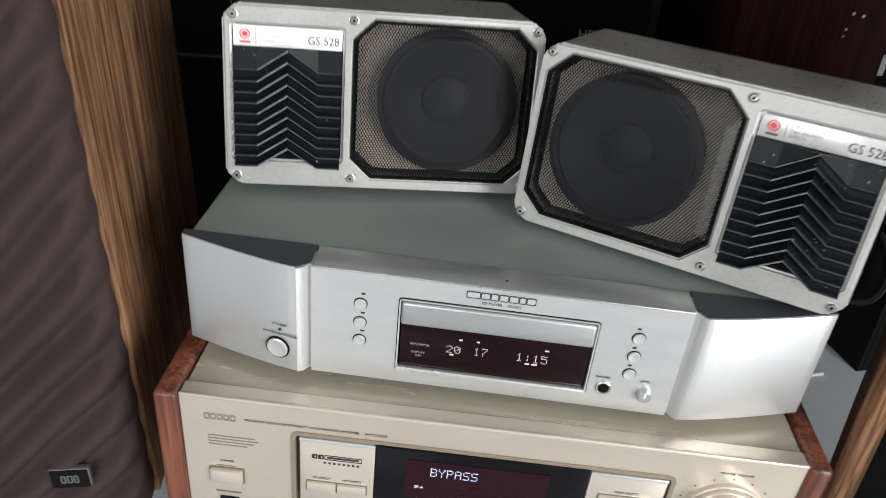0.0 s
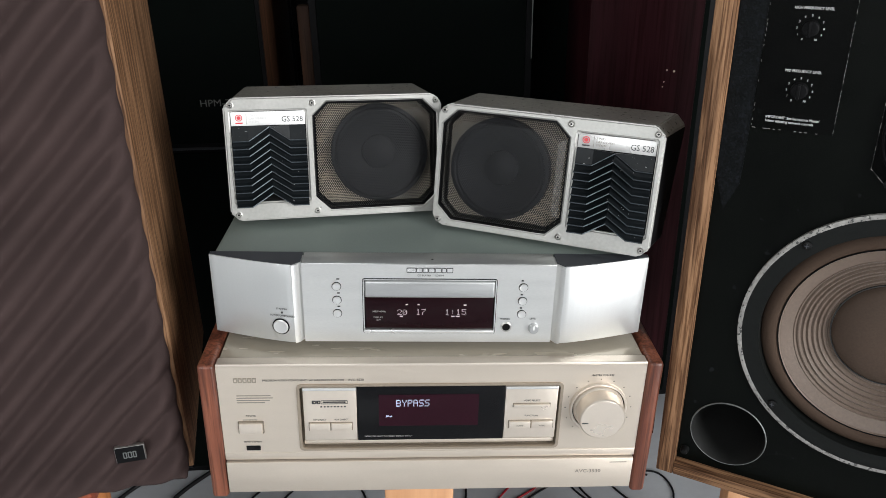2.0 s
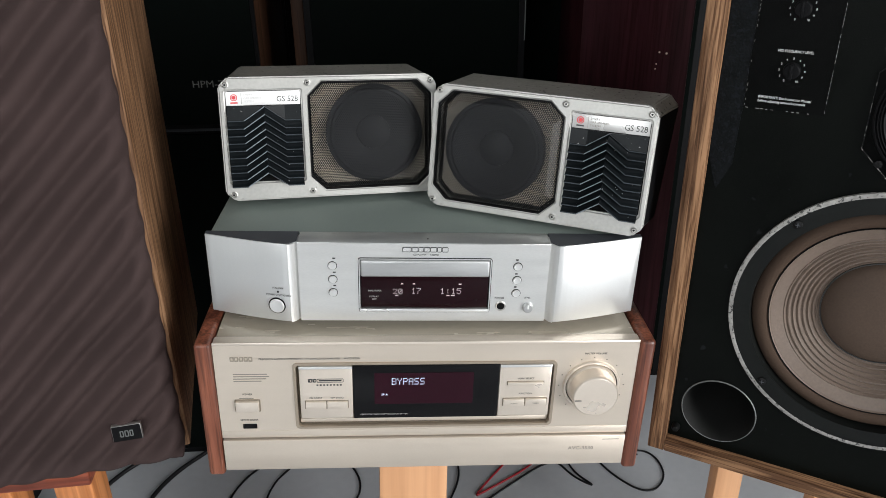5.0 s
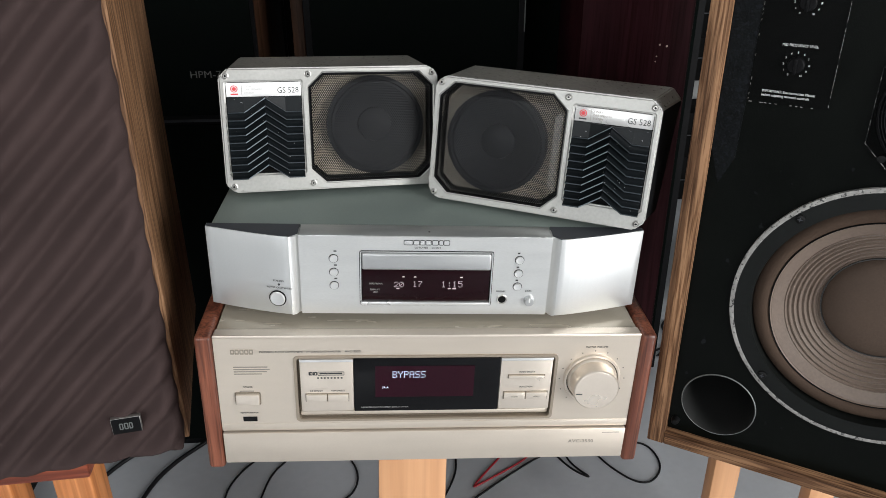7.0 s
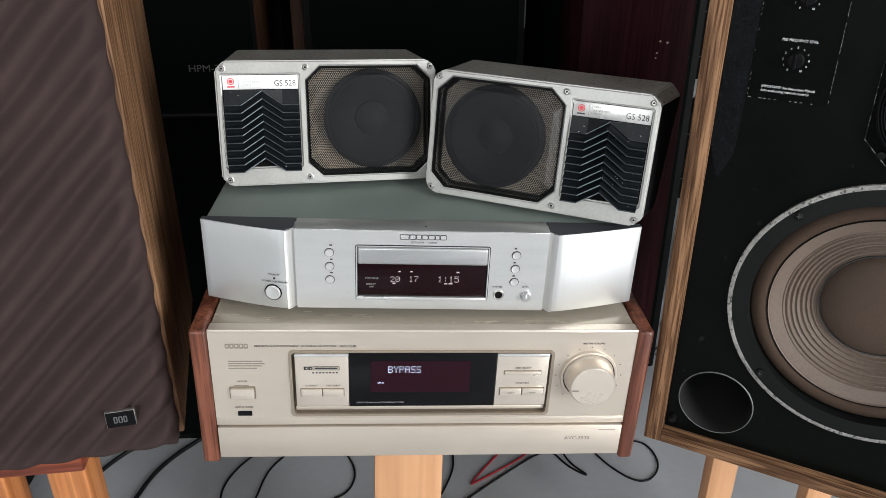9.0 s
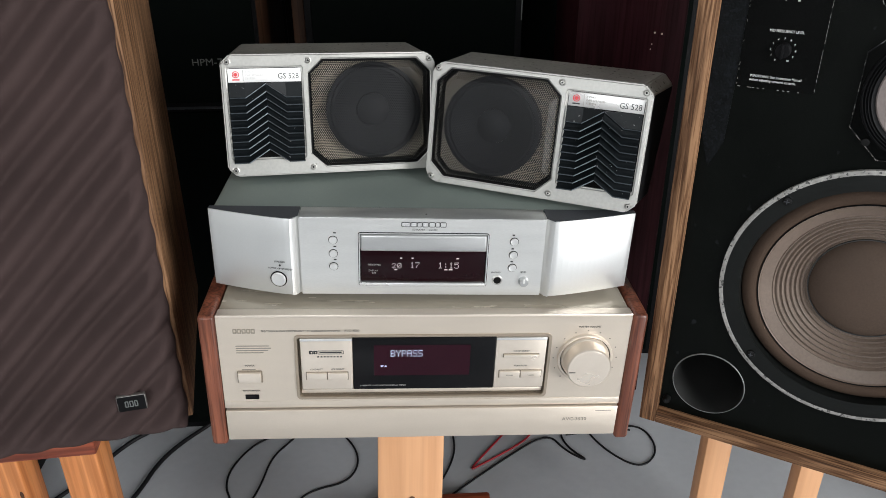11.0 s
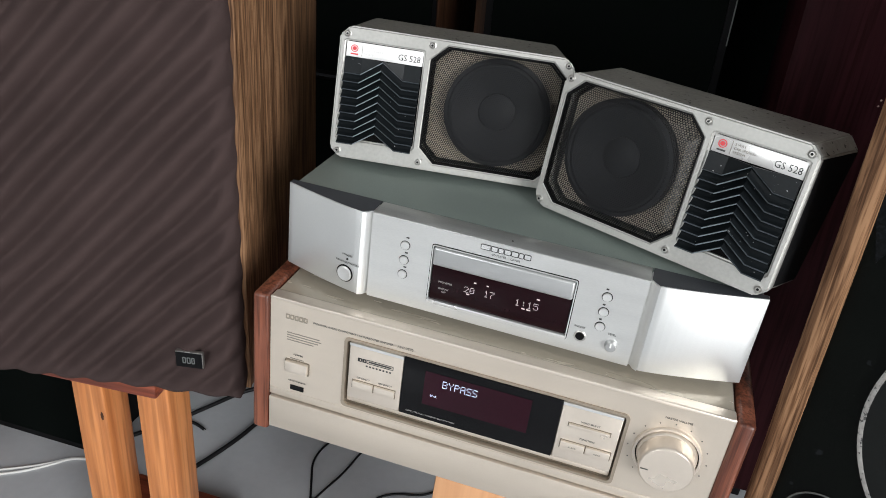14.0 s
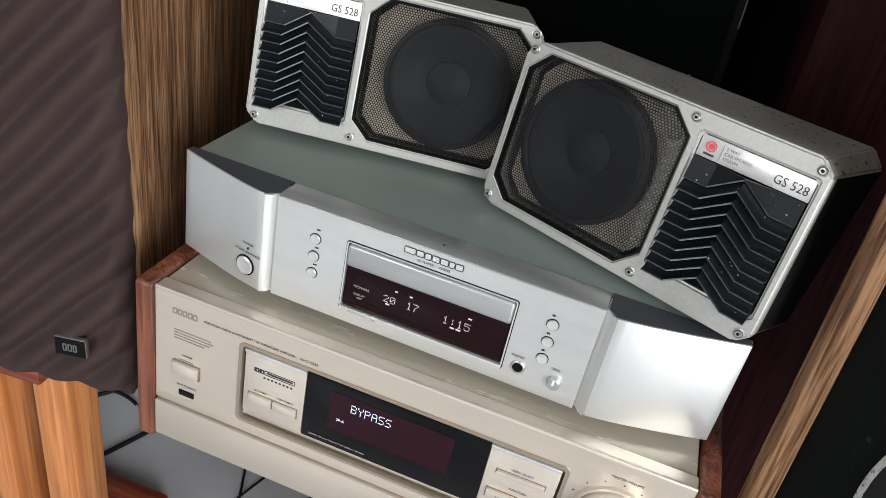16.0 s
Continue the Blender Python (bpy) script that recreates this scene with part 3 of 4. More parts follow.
for z in (0.0785, 0.0633, 0.0483):
    push_button(-0.0929, z - 0.0012, 0.0041, 0.0)
    push_button(0.0916, z - 0.0013, 0.0041, 0.0)
seen = set(cd.children)
push_button(-0.1495, 0.0325, 0.0078, -0.0016)
part("led", lathe([(0.0011, -0.0014), (0.0011, -0.0020), (0, -0.0022)], -0.1475, 0.0485, 12), INK, cd)
words("STANDBY", 0.0026, -0.1475, -0.0019, 0.0518, INK, cd, "CENTER")
words("POWER ON/STANDBY", 0.0026, -0.1470, -0.0019, 0.0440, INK, cd, "CENTER")
bowed = Matrix.Translation((-0.1495, -0.0016, 0)) @ Matrix.Rotation(radians(-11), 4, "Z") @ Matrix.Translation((0.1495, 0.0016, 0))
for ob in cd.children:
    if ob not in seen:
        ob.matrix_local = bowed
part("led", lathe([(0.0010, 0.0), (0.0010, -0.0004), (0, -0.0004)], 0, 0, 10), INK, cd).matrix_local = pose(0.0012, 0.011, 0.1018, -90)
for z in (0.0848, 0.0693, 0.0543):
    bar(-0.0926, -0.0898, z, z + 0.0012, -0.0002, INK, cd)
    bar(0.0893, 0.0917, z - 0.0008, z + 0.0006, -0.0002, INK, cd)
part("phones_socket", lathe([(0.0054, 0.002), (0.0054, -0.0010), (0.0048, -0.0014), (0.0040, -0.0012), (0.0036, 0.002)], 0.0767, 0.0322, 32), STEEL, cd, "chromed headphone socket")
part("socket_hole", lathe([(0.0042, -0.0009), (0.0, -0.0009)], 0.0767, 0.0322, 24), DARK, cd)
words("PHONES", 0.0026, 0.0750, -0.0003, 0.0405, INK, cd, "CENTER")
part("level_knob", lathe([(0.0056, 0.001), (0.0056, -0.0004), (0.0050, -0.0006), (0.0048, -0.0044), (0.0042, -0.0050), (0, -0.0052)], 0.1046, 0.0312, 32), DRAWER, cd, "small silver level knob")
part("level_pointer", box(0.1038, 0.1052, -0.0056, -0.0050, 0.0312, 0.0358), WHITE, cd, "white pointer line")
words("LEVEL", 0.0026, 0.1035, -0.0003, 0.0410, INK, cd, "CENTER")
for x in (-0.17, 0.17):
    for y in (0.06, 0.30):
        part("foot", lathe([(0, 0.0034), (0.019, 0.0034), (0.020, 0.006), (0.020, 0.021), (0, 0.021)], 0, 0, 24), BLACK, cd, "round black rubber foot").matrix_local = pose(x, y, 0, 90)


# ---- pair of small car speakers ----
SW, SH = 0.2255, 0.134
SIZE = Matrix.Diagonal((1.0145, 1, 0.963, 1))


def car_speaker(m, left, label, skew=(0.0, 0.0)):
    """left: the louvred end stands to the left of the round driver."""
    t = thing("car_speaker", label, "car speaker", m, "small silver car speakers")

    def fx(a):
        return a if left else SW - a

    def span(a, b):
        return (a, b) if left else (SW - b, SW - a)

    # body: wedge that is deeper at its top, with sloped shoulders at the back
    bm = bmesh.new()
    ring0 = [bm.verts.new((x, 0.004, z)) for x, z in octagon(0.0006, SW - 0.0006, 0.0006, SH - 0.0006, 0.009)]
    def slide(x, z):
        return x + (skew[0] if x < SW / 2 else skew[1] * (0.5 + 0.5 * z / SH))

    def level(y, z):
        # the front leans back; top and bottom run level behind it, and the bottom drops to the lid
        return z + 0.17 * y - 0.0075 * (1 - z / SH)

    ring1 = [bm.verts.new((slide(x, z), 0.046 + 0.012 * z / SH, level(0.046 + 0.012 * z / SH, z))) for x, z in octagon(0.0022, SW - 0.0022, 0.0006, SH - 0.0012, 0.010)]
    ring2 = [bm.verts.new((slide(x, z), 0.056 + 0.016 * z / SH, level(0.056 + 0.016 * z / SH, z))) for x, z in octagon(0.018, SW - 0.018, 0.004, SH - 0.014, 0.012)]
    for a, b in ((ring0, ring1), (ring1, ring2)):
        for i in range(8):
            j = (i + 1) % 8
            bm.faces.new((a[i], a[j], b[j], b[i]))
    bm.faces.new(ring2)
    bmesh.ops.recalc_face_normals(bm, faces=bm.faces[:])
    bmesh.ops.bevel(bm, geom=bm.edges[:], offset=0.0012, segments=2, affect="EDGES")
    # Thin black sheets over the housing's ends put their shade into the colour.
    ends = [f for f in bm.faces if abs(f.normal.x) > 0.75 and f.calc_area() > 0.0008]
    shell = bmesh.ops.duplicate(bm, geom=ends)["geom"]
    for f in shell:
        if isinstance(f, bmesh.types.BMFace):
            panel = bmesh.new()
            panel.faces.new([panel.verts.new(v.co + f.normal * 0.0004) for v in f.verts])
            part("end_shade", panel, BLACK, t, "thin black sheet that stands in for the shade on the housing's end", smooth=False)
    bmesh.ops.delete(bm, geom=[f for f in shell if isinstance(f, bmesh.types.BMVert)], context="VERTS")
    part("body", bm, BODY, t, "scuffed grey metal housing")
    # front bezel: two openings, built of a ring for each and joined
    ga, gb = span(0.0895, 0.2195)
    la, lb = span(0.0065, 0.0820)
    cut = 0.0450 if left else SW - 0.0450
    mid = 0.0862 if left else SW - 0.0862
    x0, x1 = (0.0, mid) if left else (mid, SW)

    def corner8(a, b, z0, z1, ca, cb):
        """Eight corners; the corner cut is ca on the left side and cb on the right."""
        return [(a + ca, z0), (b - cb, z0), (b, z0 + cb), (b, z1 - cb), (b - cb, z1), (a + ca, z1), (a, z1 - ca), (a, z0 + ca)]

    tiny = 0.00001
    o_l = corner8(x0, x1, 0, SH, 0.0095 if left else tiny, tiny if left else 0.0095)
    i_l = corner8(la, lb, 0.0205, 0.1195, 0.001, 0.001)
    x2, x3 = (mid, SW) if left else (0.0, mid)
    o_g = corner8(x2, x3, 0, SH, tiny if left else 0.0095, 0.0095 if left else tiny)
    i_g = corner8(ga, gb, 0.0085, 0.1275, 0.015, 0.015)
    bz = bm_of(framed(o_l, i_l, -0.0035, 0.015), framed(o_g, i_g, -0.0035, 0.015))
    bmesh.ops.remove_doubles(bz, verts=bz.verts[:], dist=0.0001)
    bmesh.ops.delete(bz, geom=[f for f in bz.faces if all(abs(v.co.x - mid) < 0.0002 for v in f.verts)], context="FACES")
    sharp = [e for e in bz.edges if len(e.link_faces) == 2 and e.calc_face_angle() > 0.6]
    bmesh.ops.bevel(bz, geom=sharp, offset=0.0018, segments=3, affect="EDGES")
    part("bezel", bz, BEZEL, t, "worn aluminium front frame")
    for sx, sz in ((0.0072, 0.1262), (0.0890, 0.1268), (0.2185, 0.1270), (0.0080, 0.0075), (0.0895, 0.0080), (0.2185, 0.0072)):
        s = part("screw", lathe([(0.0037, -0.0034), (0.0037, -0.0038), (0.0029, -0.0041), (0.0027, -0.0038), (0.0025, -0.0046), (0.0019, -0.0056), (0, -0.0056)], fx(sx), sz, 24), STEEL, t)
        part("socket", lathe([(0.0012, -0.00565), (0.0012, -0.00575), (0, -0.0057)], fx(sx), sz, 6), BLACK_SCREW, s, smooth=False)
    # inner dark lip round the grille
    part("grille_lip", framed(corner8(ga - 0.0003, gb + 0.0003, 0.0082, 0.1278, 0.015, 0.015), corner8(ga + 0.0010, gb - 0.0010, 0.0095, 0.1265, 0.0149, 0.0149), -0.0028, 0.004), BLACK, t)
    # punched grille, raised as a flat-topped hood
    g = bmesh.new()
    rows = []
    for inset, y, c in ((0.0010, -0.0006, 0.0150), (0.0095, -0.0068, 0.0125), (0.0108, -0.0072, 0.012)):
        rows.append([g.verts.new((a, y, b)) for a, b in corner8(ga + inset, gb - inset, 0.0085 + inset, 0.1275 - inset, c, c)])
    for a, b in zip(rows, rows[1:]):
        for i in range(8):
            g.faces.new((a[i], a[(i + 1) % 8], b[(i + 1) % 8], b[i]))
    g.faces.new(rows[-1])
    bmesh.ops.recalc_face_normals(g, faces=g.faces[:])
    part("grille", g, SHEET, t, "black punched metal grille", smooth=False)
    part("grille_backing", prism(corner8(ga + 0.002, gb - 0.002, 0.0105, 0.1255, 0.014, 0.014), 0.0205, 0.0220), DARK, t)
    part("baffle", prism(corner8(ga + 0.0035, gb - 0.0035, 0.0120, 0.1240, 0.0135, 0.0135), 0.0152, 0.0174), TAN, t)
    cx, cz = fx(0.1590), 0.0690
    bowl = lathe([(0.0525, 0.0200), (0.0525, 0.0030), (0.0490, 0.0020), (0.0475, 0.0045), (0.0450, 0.0035), (0.0405, 0.0057), (0.0380, 0.0075),
                  (0.0185, 0.0150), (0.0178, 0.0120), (0.0120, 0.0095), (0.0, 0.0083)], cx, cz, 56)
    for v in bowl.verts:
        v.co.x, v.co.z = cx + (v.co.x - cx) / SIZE[0][0], cz + (v.co.z - cz) / SIZE[2][2]
    part("driver", bowl, CONE_DARK, t, "dark round driver behind the grille")
    # label plate and louvres
    part("label_back", box(la, lb, 0.0012, 0.004, 0.009, 0.121), DARK, t)
    part("label_plate", box(la + 0.0006, lb - 0.0006, -0.0016, 0.002, 0.1040, 0.1188, 0.0003), LABEL_WORN if left else LABEL, t, "worn white name plate" if left else "silver name plate")
    base = la + 0.004
    lz = 0.1112
    part("emblem", lathe([(0.0036, -0.0018), (0.0036, -0.0021), (0.0028, -0.0021), (0.0028, -0.0018)], base + 0.0045, lz + 0.0013, 24), RED, t, "round red emblem")
    part("emblem", lathe([(0.0020, -0.0018), (0.0020, -0.0021), (0, -0.0021)], base + 0.0045, lz + 0.0013, 20), RED, t)
    bar(base + 0.0010, base + 0.0082, 0.1062, 0.1076, -0.0017, RED if left else INK, t)
    bar(base + 0.0118, base + 0.0121, 0.1055, 0.1172, -0.0017, GREY_INK, t)
    ink2 = GREY_INK if not left else LABEL
    for i, w in enumerate(("2 WAY", "CAR SPEAKER", "SYSTEM")):
        words(w, 0.0030, base + 0.0140, -0.0018, 0.1140 - 0.0034 * i, ink2, t)
    words("GS 528", 0.0086, lb - 0.0026, -0.0018, 0.1074, INK, t, "RIGHT", 0.86)
    # nine chevron blades, each overlapping the next; the top one is a tall plain plate
    xs = [la + 0.0008, la + 0.0170, (la + lb) / 2 + 0.0005, lb - 0.0170, lb - 0.0008]
    rise = [0.0, 0.0, 0.0155, 0.0, 0.0]
    fwd = [0.0, 0.0005, -0.0048, 0.0005, 0.0]
    for k in range(10):
        z0 = 0.0868 - 0.0079 * k
        h, lift = (0.0125, 0.0) if k else (0.0170, 0.0045)
        section = [(-0.0086, 0.0001), (-0.0100, 0.0003), (-0.0104, 0.0010), (-0.0096, 0.0017), (-0.0070, 0.0028), (-0.0046, 0.0062), (-0.0022, h), (-0.0008, h)]
        if k == 0:
            section = [(-0.0086, 0.0001), (-0.0100, 0.0003), (-0.0104, 0.0010), (-0.0100, 0.0017), (-0.0080, 0.0200), (-0.0068, 0.0200)]

        def sweep(pts, first=0, last=4):
            bm = bmesh.new()
            n = len(pts)
            rows = [[bm.verts.new((a, y + f + lift, min(0.1036, z0 + r + z))) for a, r, f in list(zip(xs, rise, fwd))[first:last + 1]] for y, z in pts]
            for q in range(n):
                for i in range(last - first):
                    bm.faces.new((rows[q][i], rows[q][i + 1], rows[(q + 1) % n][i + 1], rows[(q + 1) % n][i]))
            for i in (0, last - first):
                bm.faces.new([rows[q][i] for q in range(n)])
            bmesh.ops.recalc_face_normals(bm, faces=bm.faces[:])
            return bm

        blade = part("louvre_blade", sweep(section), FIN, t, smooth=k > 0)
        # Painted highlight: strong on the left slope, faint along the rest.
        part("blade_edge", sweep([(-0.0100, 0.0002), (-0.0106, 0.0008), (-0.0105, 0.0012), (-0.0099, 0.0016)], 1, 2), FIN_GLINT, blade, "pale strip painted as the highlight on the blade's edge")
        part("blade_edge", sweep([(-0.0100, 0.0002), (-0.0106, 0.0008), (-0.0105, 0.0012), (-0.0099, 0.0015)], 2, 4), FIN_GLINT_DIM, blade)
        part("blade_edge", sweep([(-0.0100, 0.0002), (-0.0106, 0.0008), (-0.0105, 0.0012), (-0.0099, 0.0015)], 0, 1), FIN_GLINT_DIM, blade)
    return t


SL = pose(-0.2134, 0.1172, 0.7087, -10.33, 0.35, 9.65) @ SIZE
SR = pose(0.0003, 0.1180, 0.7073, -8.8, -0.42, -23.68) @ SIZE
car_speaker(LEVEL @ SL, True, "small silver car speaker with worn white name plate and chevron louvres", (0.010, -0.008))
car_speaker(LEVEL @ SR, False, "small silver car speaker with grey name plate and dusty chevron louvres", (0.009, 0.015))

# ---- large speaker with its grille taken off ----
BIG = pose(0.2974, 0.0204, 0.4353, 0, 0, -31.46)
big = thing("floor_speaker", "oak-veneered speaker with black worn baffle and bare brown woofer", "speaker", BIG)
BX0, BX1, BH, BD = -0.0245, 0.3645, 0.600, 0.30
part("side_panel", box(BX0, -0.0065, -0.014, BD, 0.004, BH, 0.0012), OAK, big, "oak veneer side")
part("side_panel", box(0.3465, BX1, -0.014, BD, 0.004, BH, 0.0012), OAK, big, "oak veneer side")
part("bottom_panel", box(-0.0063, 0.3463, -0.0138, BD, 0.0042, 0.0185, 0.001), OAK_X, big)
part("top_panel", box(-0.0063, 0.3463, -0.0138, BD, BH - 0.0185, BH - 0.0002, 0.001), OAK_X, big)
part("back_panel", box(-0.0063, 0.3463, BD - 0.015, BD - 0.002, 0.0187, BH - 0.0187), BLACK, big)
# baffle as a plate with round openings for woofer, middle driver and port
ZB = 0.437


def holed_plate(x0, x1, z0, z1, holes, y, material, parent, name):
    """A flat plate with round openings, filled between its outline and the rims of the holes."""
    bm = bmesh.new()
    loops = [[(x0, z0), (x1, z0), (x1, z1), (x0, z1)]]
    for hx, hz, r in holes:
        loops.append([(hx + r * math.cos(2 * math.pi * i / 72), hz + r * math.sin(2 * math.pi * i / 72)) for i in range(72)])
    for loop in loops:
        vs = [bm.verts.new((u, y, v)) for u, v in loop]
        for i in range(len(vs)):
            bm.edges.new((vs[i], vs[(i + 1) % len(vs)]))
    bmesh.ops.triangle_fill(bm, use_beauty=True, use_dissolve=False, edges=bm.edges[:], normal=(0, -1, 0))
    for f in bm.faces:
        f.normal_update()
        if f.normal.y > 0:
            f.normal_flip()
    return part(name, bm, material, parent, "black baffle with worn, scuffed paint", smooth=False)


WX, WZ = 0.1685, 0.645 - ZB
MX, MZ = 0.178, 0.846 - ZB
PX, PZ = 0.0422, 0.5042 - ZB
holed_plate(-0.0066, 0.3466, 0.0186, BH - 0.0186, [(PX, PZ, 0.0372), (WX, WZ, 0.1190)], 0.0, BAFFLE, big, "baffle")
part("worn_patch", prism([(-0.0062, 0.352), (0.004, 0.318), (0.0155, 0.345), (0.0168, 0.40), (0.0172, 0.55), (0.012, 0.575), (-0.0062, 0.575)], -0.0006, 0.0005), PATCH, big, "scuffed grey patch of paint")
# woofer
woof = part("woofer_frame", lathe([(0.1325, 0.0), (0.1325, -0.0035), (0.1145, -0.0040), (0.1138, 0.000), (0.1142, 0.012)], WX, WZ, 96), GASKET, big, "dark gasket ring round the woofer")
part("frame_edge", lathe([(0.1342, 0.0), (0.1342, -0.0036), (0.1322, -0.0043), (0.1300, -0.0042)], WX, WZ, 96), RING, woof, "worn white rim")
prof = [(0.1150, 0.014), (0.1135, 0.0085), (0.1110, 0.0050), (0.1075, 0.0030), (0.1040, 0.0025), (0.1005, 0.0035), (0.0985, 0.0052), (0.0970, 0.008)]
part("surround", lathe(prof, WX, WZ, 96), SURROUND, woof, "brown half-roll surround")
cone = [(0.0972, 0.0045), (0.0962, 0.0060)]
r = 0.0960
while r > 0.050:
    y = 0.006 + (0.096 - r) * 0.52
    if 0.0545 < r < 0.0845:
        y += -0.0013 * math.cos((0.0845 - r) / 0.0043 * 2 * math.pi)
    cone.append((r, y))
    r -= 0.0008
part("cone", lathe(cone, WX, WZ, 96), CONE, woof, "grey-brown ribbed paper cone")
part("cone_seam", lathe([(0.0985, 0.0062), (0.0982, 0.0040), (0.0976, 0.0040), (0.0972, 0.0062)], WX, WZ, 96), DARK, woof)
part("dust_cap", lathe([(0.0533, 0.030), (0.0528, 0.0285), (0.0523, 0.0270)] + [(0.0518 * math.cos(radians(a)), 0.0275 - 0.0150 * math.sin(radians(a))) for a in range(6, 90, 7)] + [(0, 0.0125)], WX, WZ, 72), CAP, woof, "domed brown dust cap")
part("cap_seam", lathe([(0.0540, 0.0290), (0.0535, 0.0264), (0.0526, 0.0264), (0.0521, 0.0280)], WX, WZ, 72), INK, woof)
for a in (134, 224, 44, 314):
    sx, sz = WX + 0.1248 * math.cos(radians(a)), WZ + 0.1248 * math.sin(radians(a))
    part("screw", lathe([(0.0044, -0.0038), (0.0042, -0.0054), (0.0030, -0.0062), (0, -0.0064)], sx, sz, 18), BLACK_SCREW, woof)
    part("screw_slot", bm_of(box(sx - 0.0022, sx + 0.0022, -0.0067, -0.0060, sz - 0.0004, sz + 0.0004), box(sx - 0.0004, sx + 0.0004, -0.0068, -0.0060, sz - 0.0022, sz + 0.0022)), WEDGE, woof, "worn cross of the screw")
# port
part("port_tube", lathe([(0.0390, -0.0008), (0.0378, -0.0016), (0.0366, 0.0005), (0.0360, 0.125), (0.0300, 0.126)], PX, PZ, 56), RUBBER, big, "round black bass port")
part("port_end", lathe([(0.0362, 0.120), (0.0358, 0.15), (0, 0.15)], PX, PZ, 48), DARK, big)
# Grey ring added in place of the highlight on the port's lip.
part("port_highlight", lathe([(0.0388, -0.0010), (0.0382, -0.0019), (0.0376, -0.0017)], PX, PZ, 56), GREY_METAL, big, "thin grey ring painted as the highlight on the port's lip")
part("grille_stud", lathe([(0.0045, 0.001), (0.0045, -0.004), (0.0030, -0.0075), (0, -0.0080)], 0.0015, 0.0325, 16), BLACK_SCREW, big)
# middle driver
midp = part("mid_frame", prism(octagon(MX - 0.0590, MX + 0.0590, MZ - 0.0590, MZ + 0.0590, 0.0265), -0.0025, -0.0002, 0.0006), PLATE, big, "eight-sided black driver plate")
part("plate_edge", framed(octagon(MX - 0.0597, MX + 0.0597, MZ - 0.0597, MZ + 0.0597, 0.0268), octagon(MX - 0.0593, MX + 0.0593, MZ - 0.0593, MZ + 0.0593, 0.0266), -0.0027, -0.0001), CHIPPED, midp, "chipped pale edge")
part("mid_surround", lathe([(0.0572, -0.0025), (0.0566, -0.0056), (0.0552, -0.0062), (0.0541, -0.0048), (0.0530, -0.0066), (0.0518, -0.0052), (0.0507, -0.0068), (0.0495, -0.0054), (0.0484, -0.0068), (0.0472, -0.0056), (0.0448, -0.0050)], MX, MZ, 64), BLACK, midp)
part("mid_cone", lathe([(0.0452, -0.0050), (0.0440, -0.0060), (0.0310, -0.0043), (0.0160, -0.0029)], MX, MZ, 64), MIDCONE, midp, "grey paper cone")
part("mid_cap", lathe([(0.0172, -0.0026), (0.0164, -0.0052), (0.0120, -0.0082), (0.006, -0.0098), (0, -0.0102)], MX, MZ, 40), BLACK, midp)
for dx in (-0.0035, 0.0035):
    part("terminal_dot", lathe([(0.0013, -0.0030), (0.0011, -0.0060), (0, -0.0063)], MX - 0.0020 + dx, MZ - 0.0215, 12), CAP, midp)
for a in (135, 225, 45, 315):
    part("screw", lathe([(0.0036, -0.002), (0.0034, -0.0044), (0, -0.0048)], MX + 0.0625 * math.cos(radians(a)), MZ + 0.0625 * math.sin(radians(a)), 16), BLACK_SCREW, midp)
TXX, TZ = 0.1720, 0.967 - ZB
tw = part("tweeter_plate", prism(rounded(TXX - 0.0515, TXX + 0.0515, TZ - 0.0515, TZ + 0.0515, 0.008), -0.0024, -0.0002, 0.0005), PLATE, big)
part("plate_edge", framed(rounded(TXX - 0.0522, TXX + 0.0522, TZ - 0.0522, TZ + 0.0522, 0.0085), rounded(TXX - 0.0518, TXX + 0.0518, TZ - 0.0518, TZ + 0.0518, 0.0082), -0.0026, -0.0001), CHIPPED, tw, "chipped pale edge")
part("dome", lathe([(0.026, -0.002), (0.018, 0.0), (0.0125, -0.003), (0.008, -0.007), (0, -0.0085)], TXX, TZ, 40), BLACK, tw)
for a in (0, 1, 2, 3):
    part("screw", lathe([(0.0036, -0.002), (0.0034, -0.0042), (0, -0.0046)], TXX + (-1, 1)[a % 2] * 0.0430, TZ + (-1, 1)[a // 2] * 0.0430, 16), BLACK_SCREW, tw)
# level controls
pz0, pz1 = 0.8375 - ZB, 0.985 - ZB
plate = part("control_plate", box(0.0180, 0.0842, -0.0012, -0.0002, pz0, pz1), PLATE, big, "black plate with two level controls")
random.seed(4)
for i in range(34):
    z = pz0 + 0.002 + i * 0.0043
    if random.random() < 0.62:
        bar(0.0179, 0.0182, z, z + random.uniform(0.0012, 0.003), -0.0012, RING, plate, "worn_edge")
    if random.random() < 0.85:
        bar(0.0840, 0.0843, z, z + random.uniform(0.0024, 0.0042), -0.0012, RING, plate, "worn_edge")
for i in range(15):
    if random.random() < 0.55:
        bar(0.019 + i * 0.0043, 0.0205 + i * 0.0043 + random.uniform(0, 0.002), pz0 - 0.0002, pz0 + 0.0003, -0.0012, RING, plate, "worn_edge")
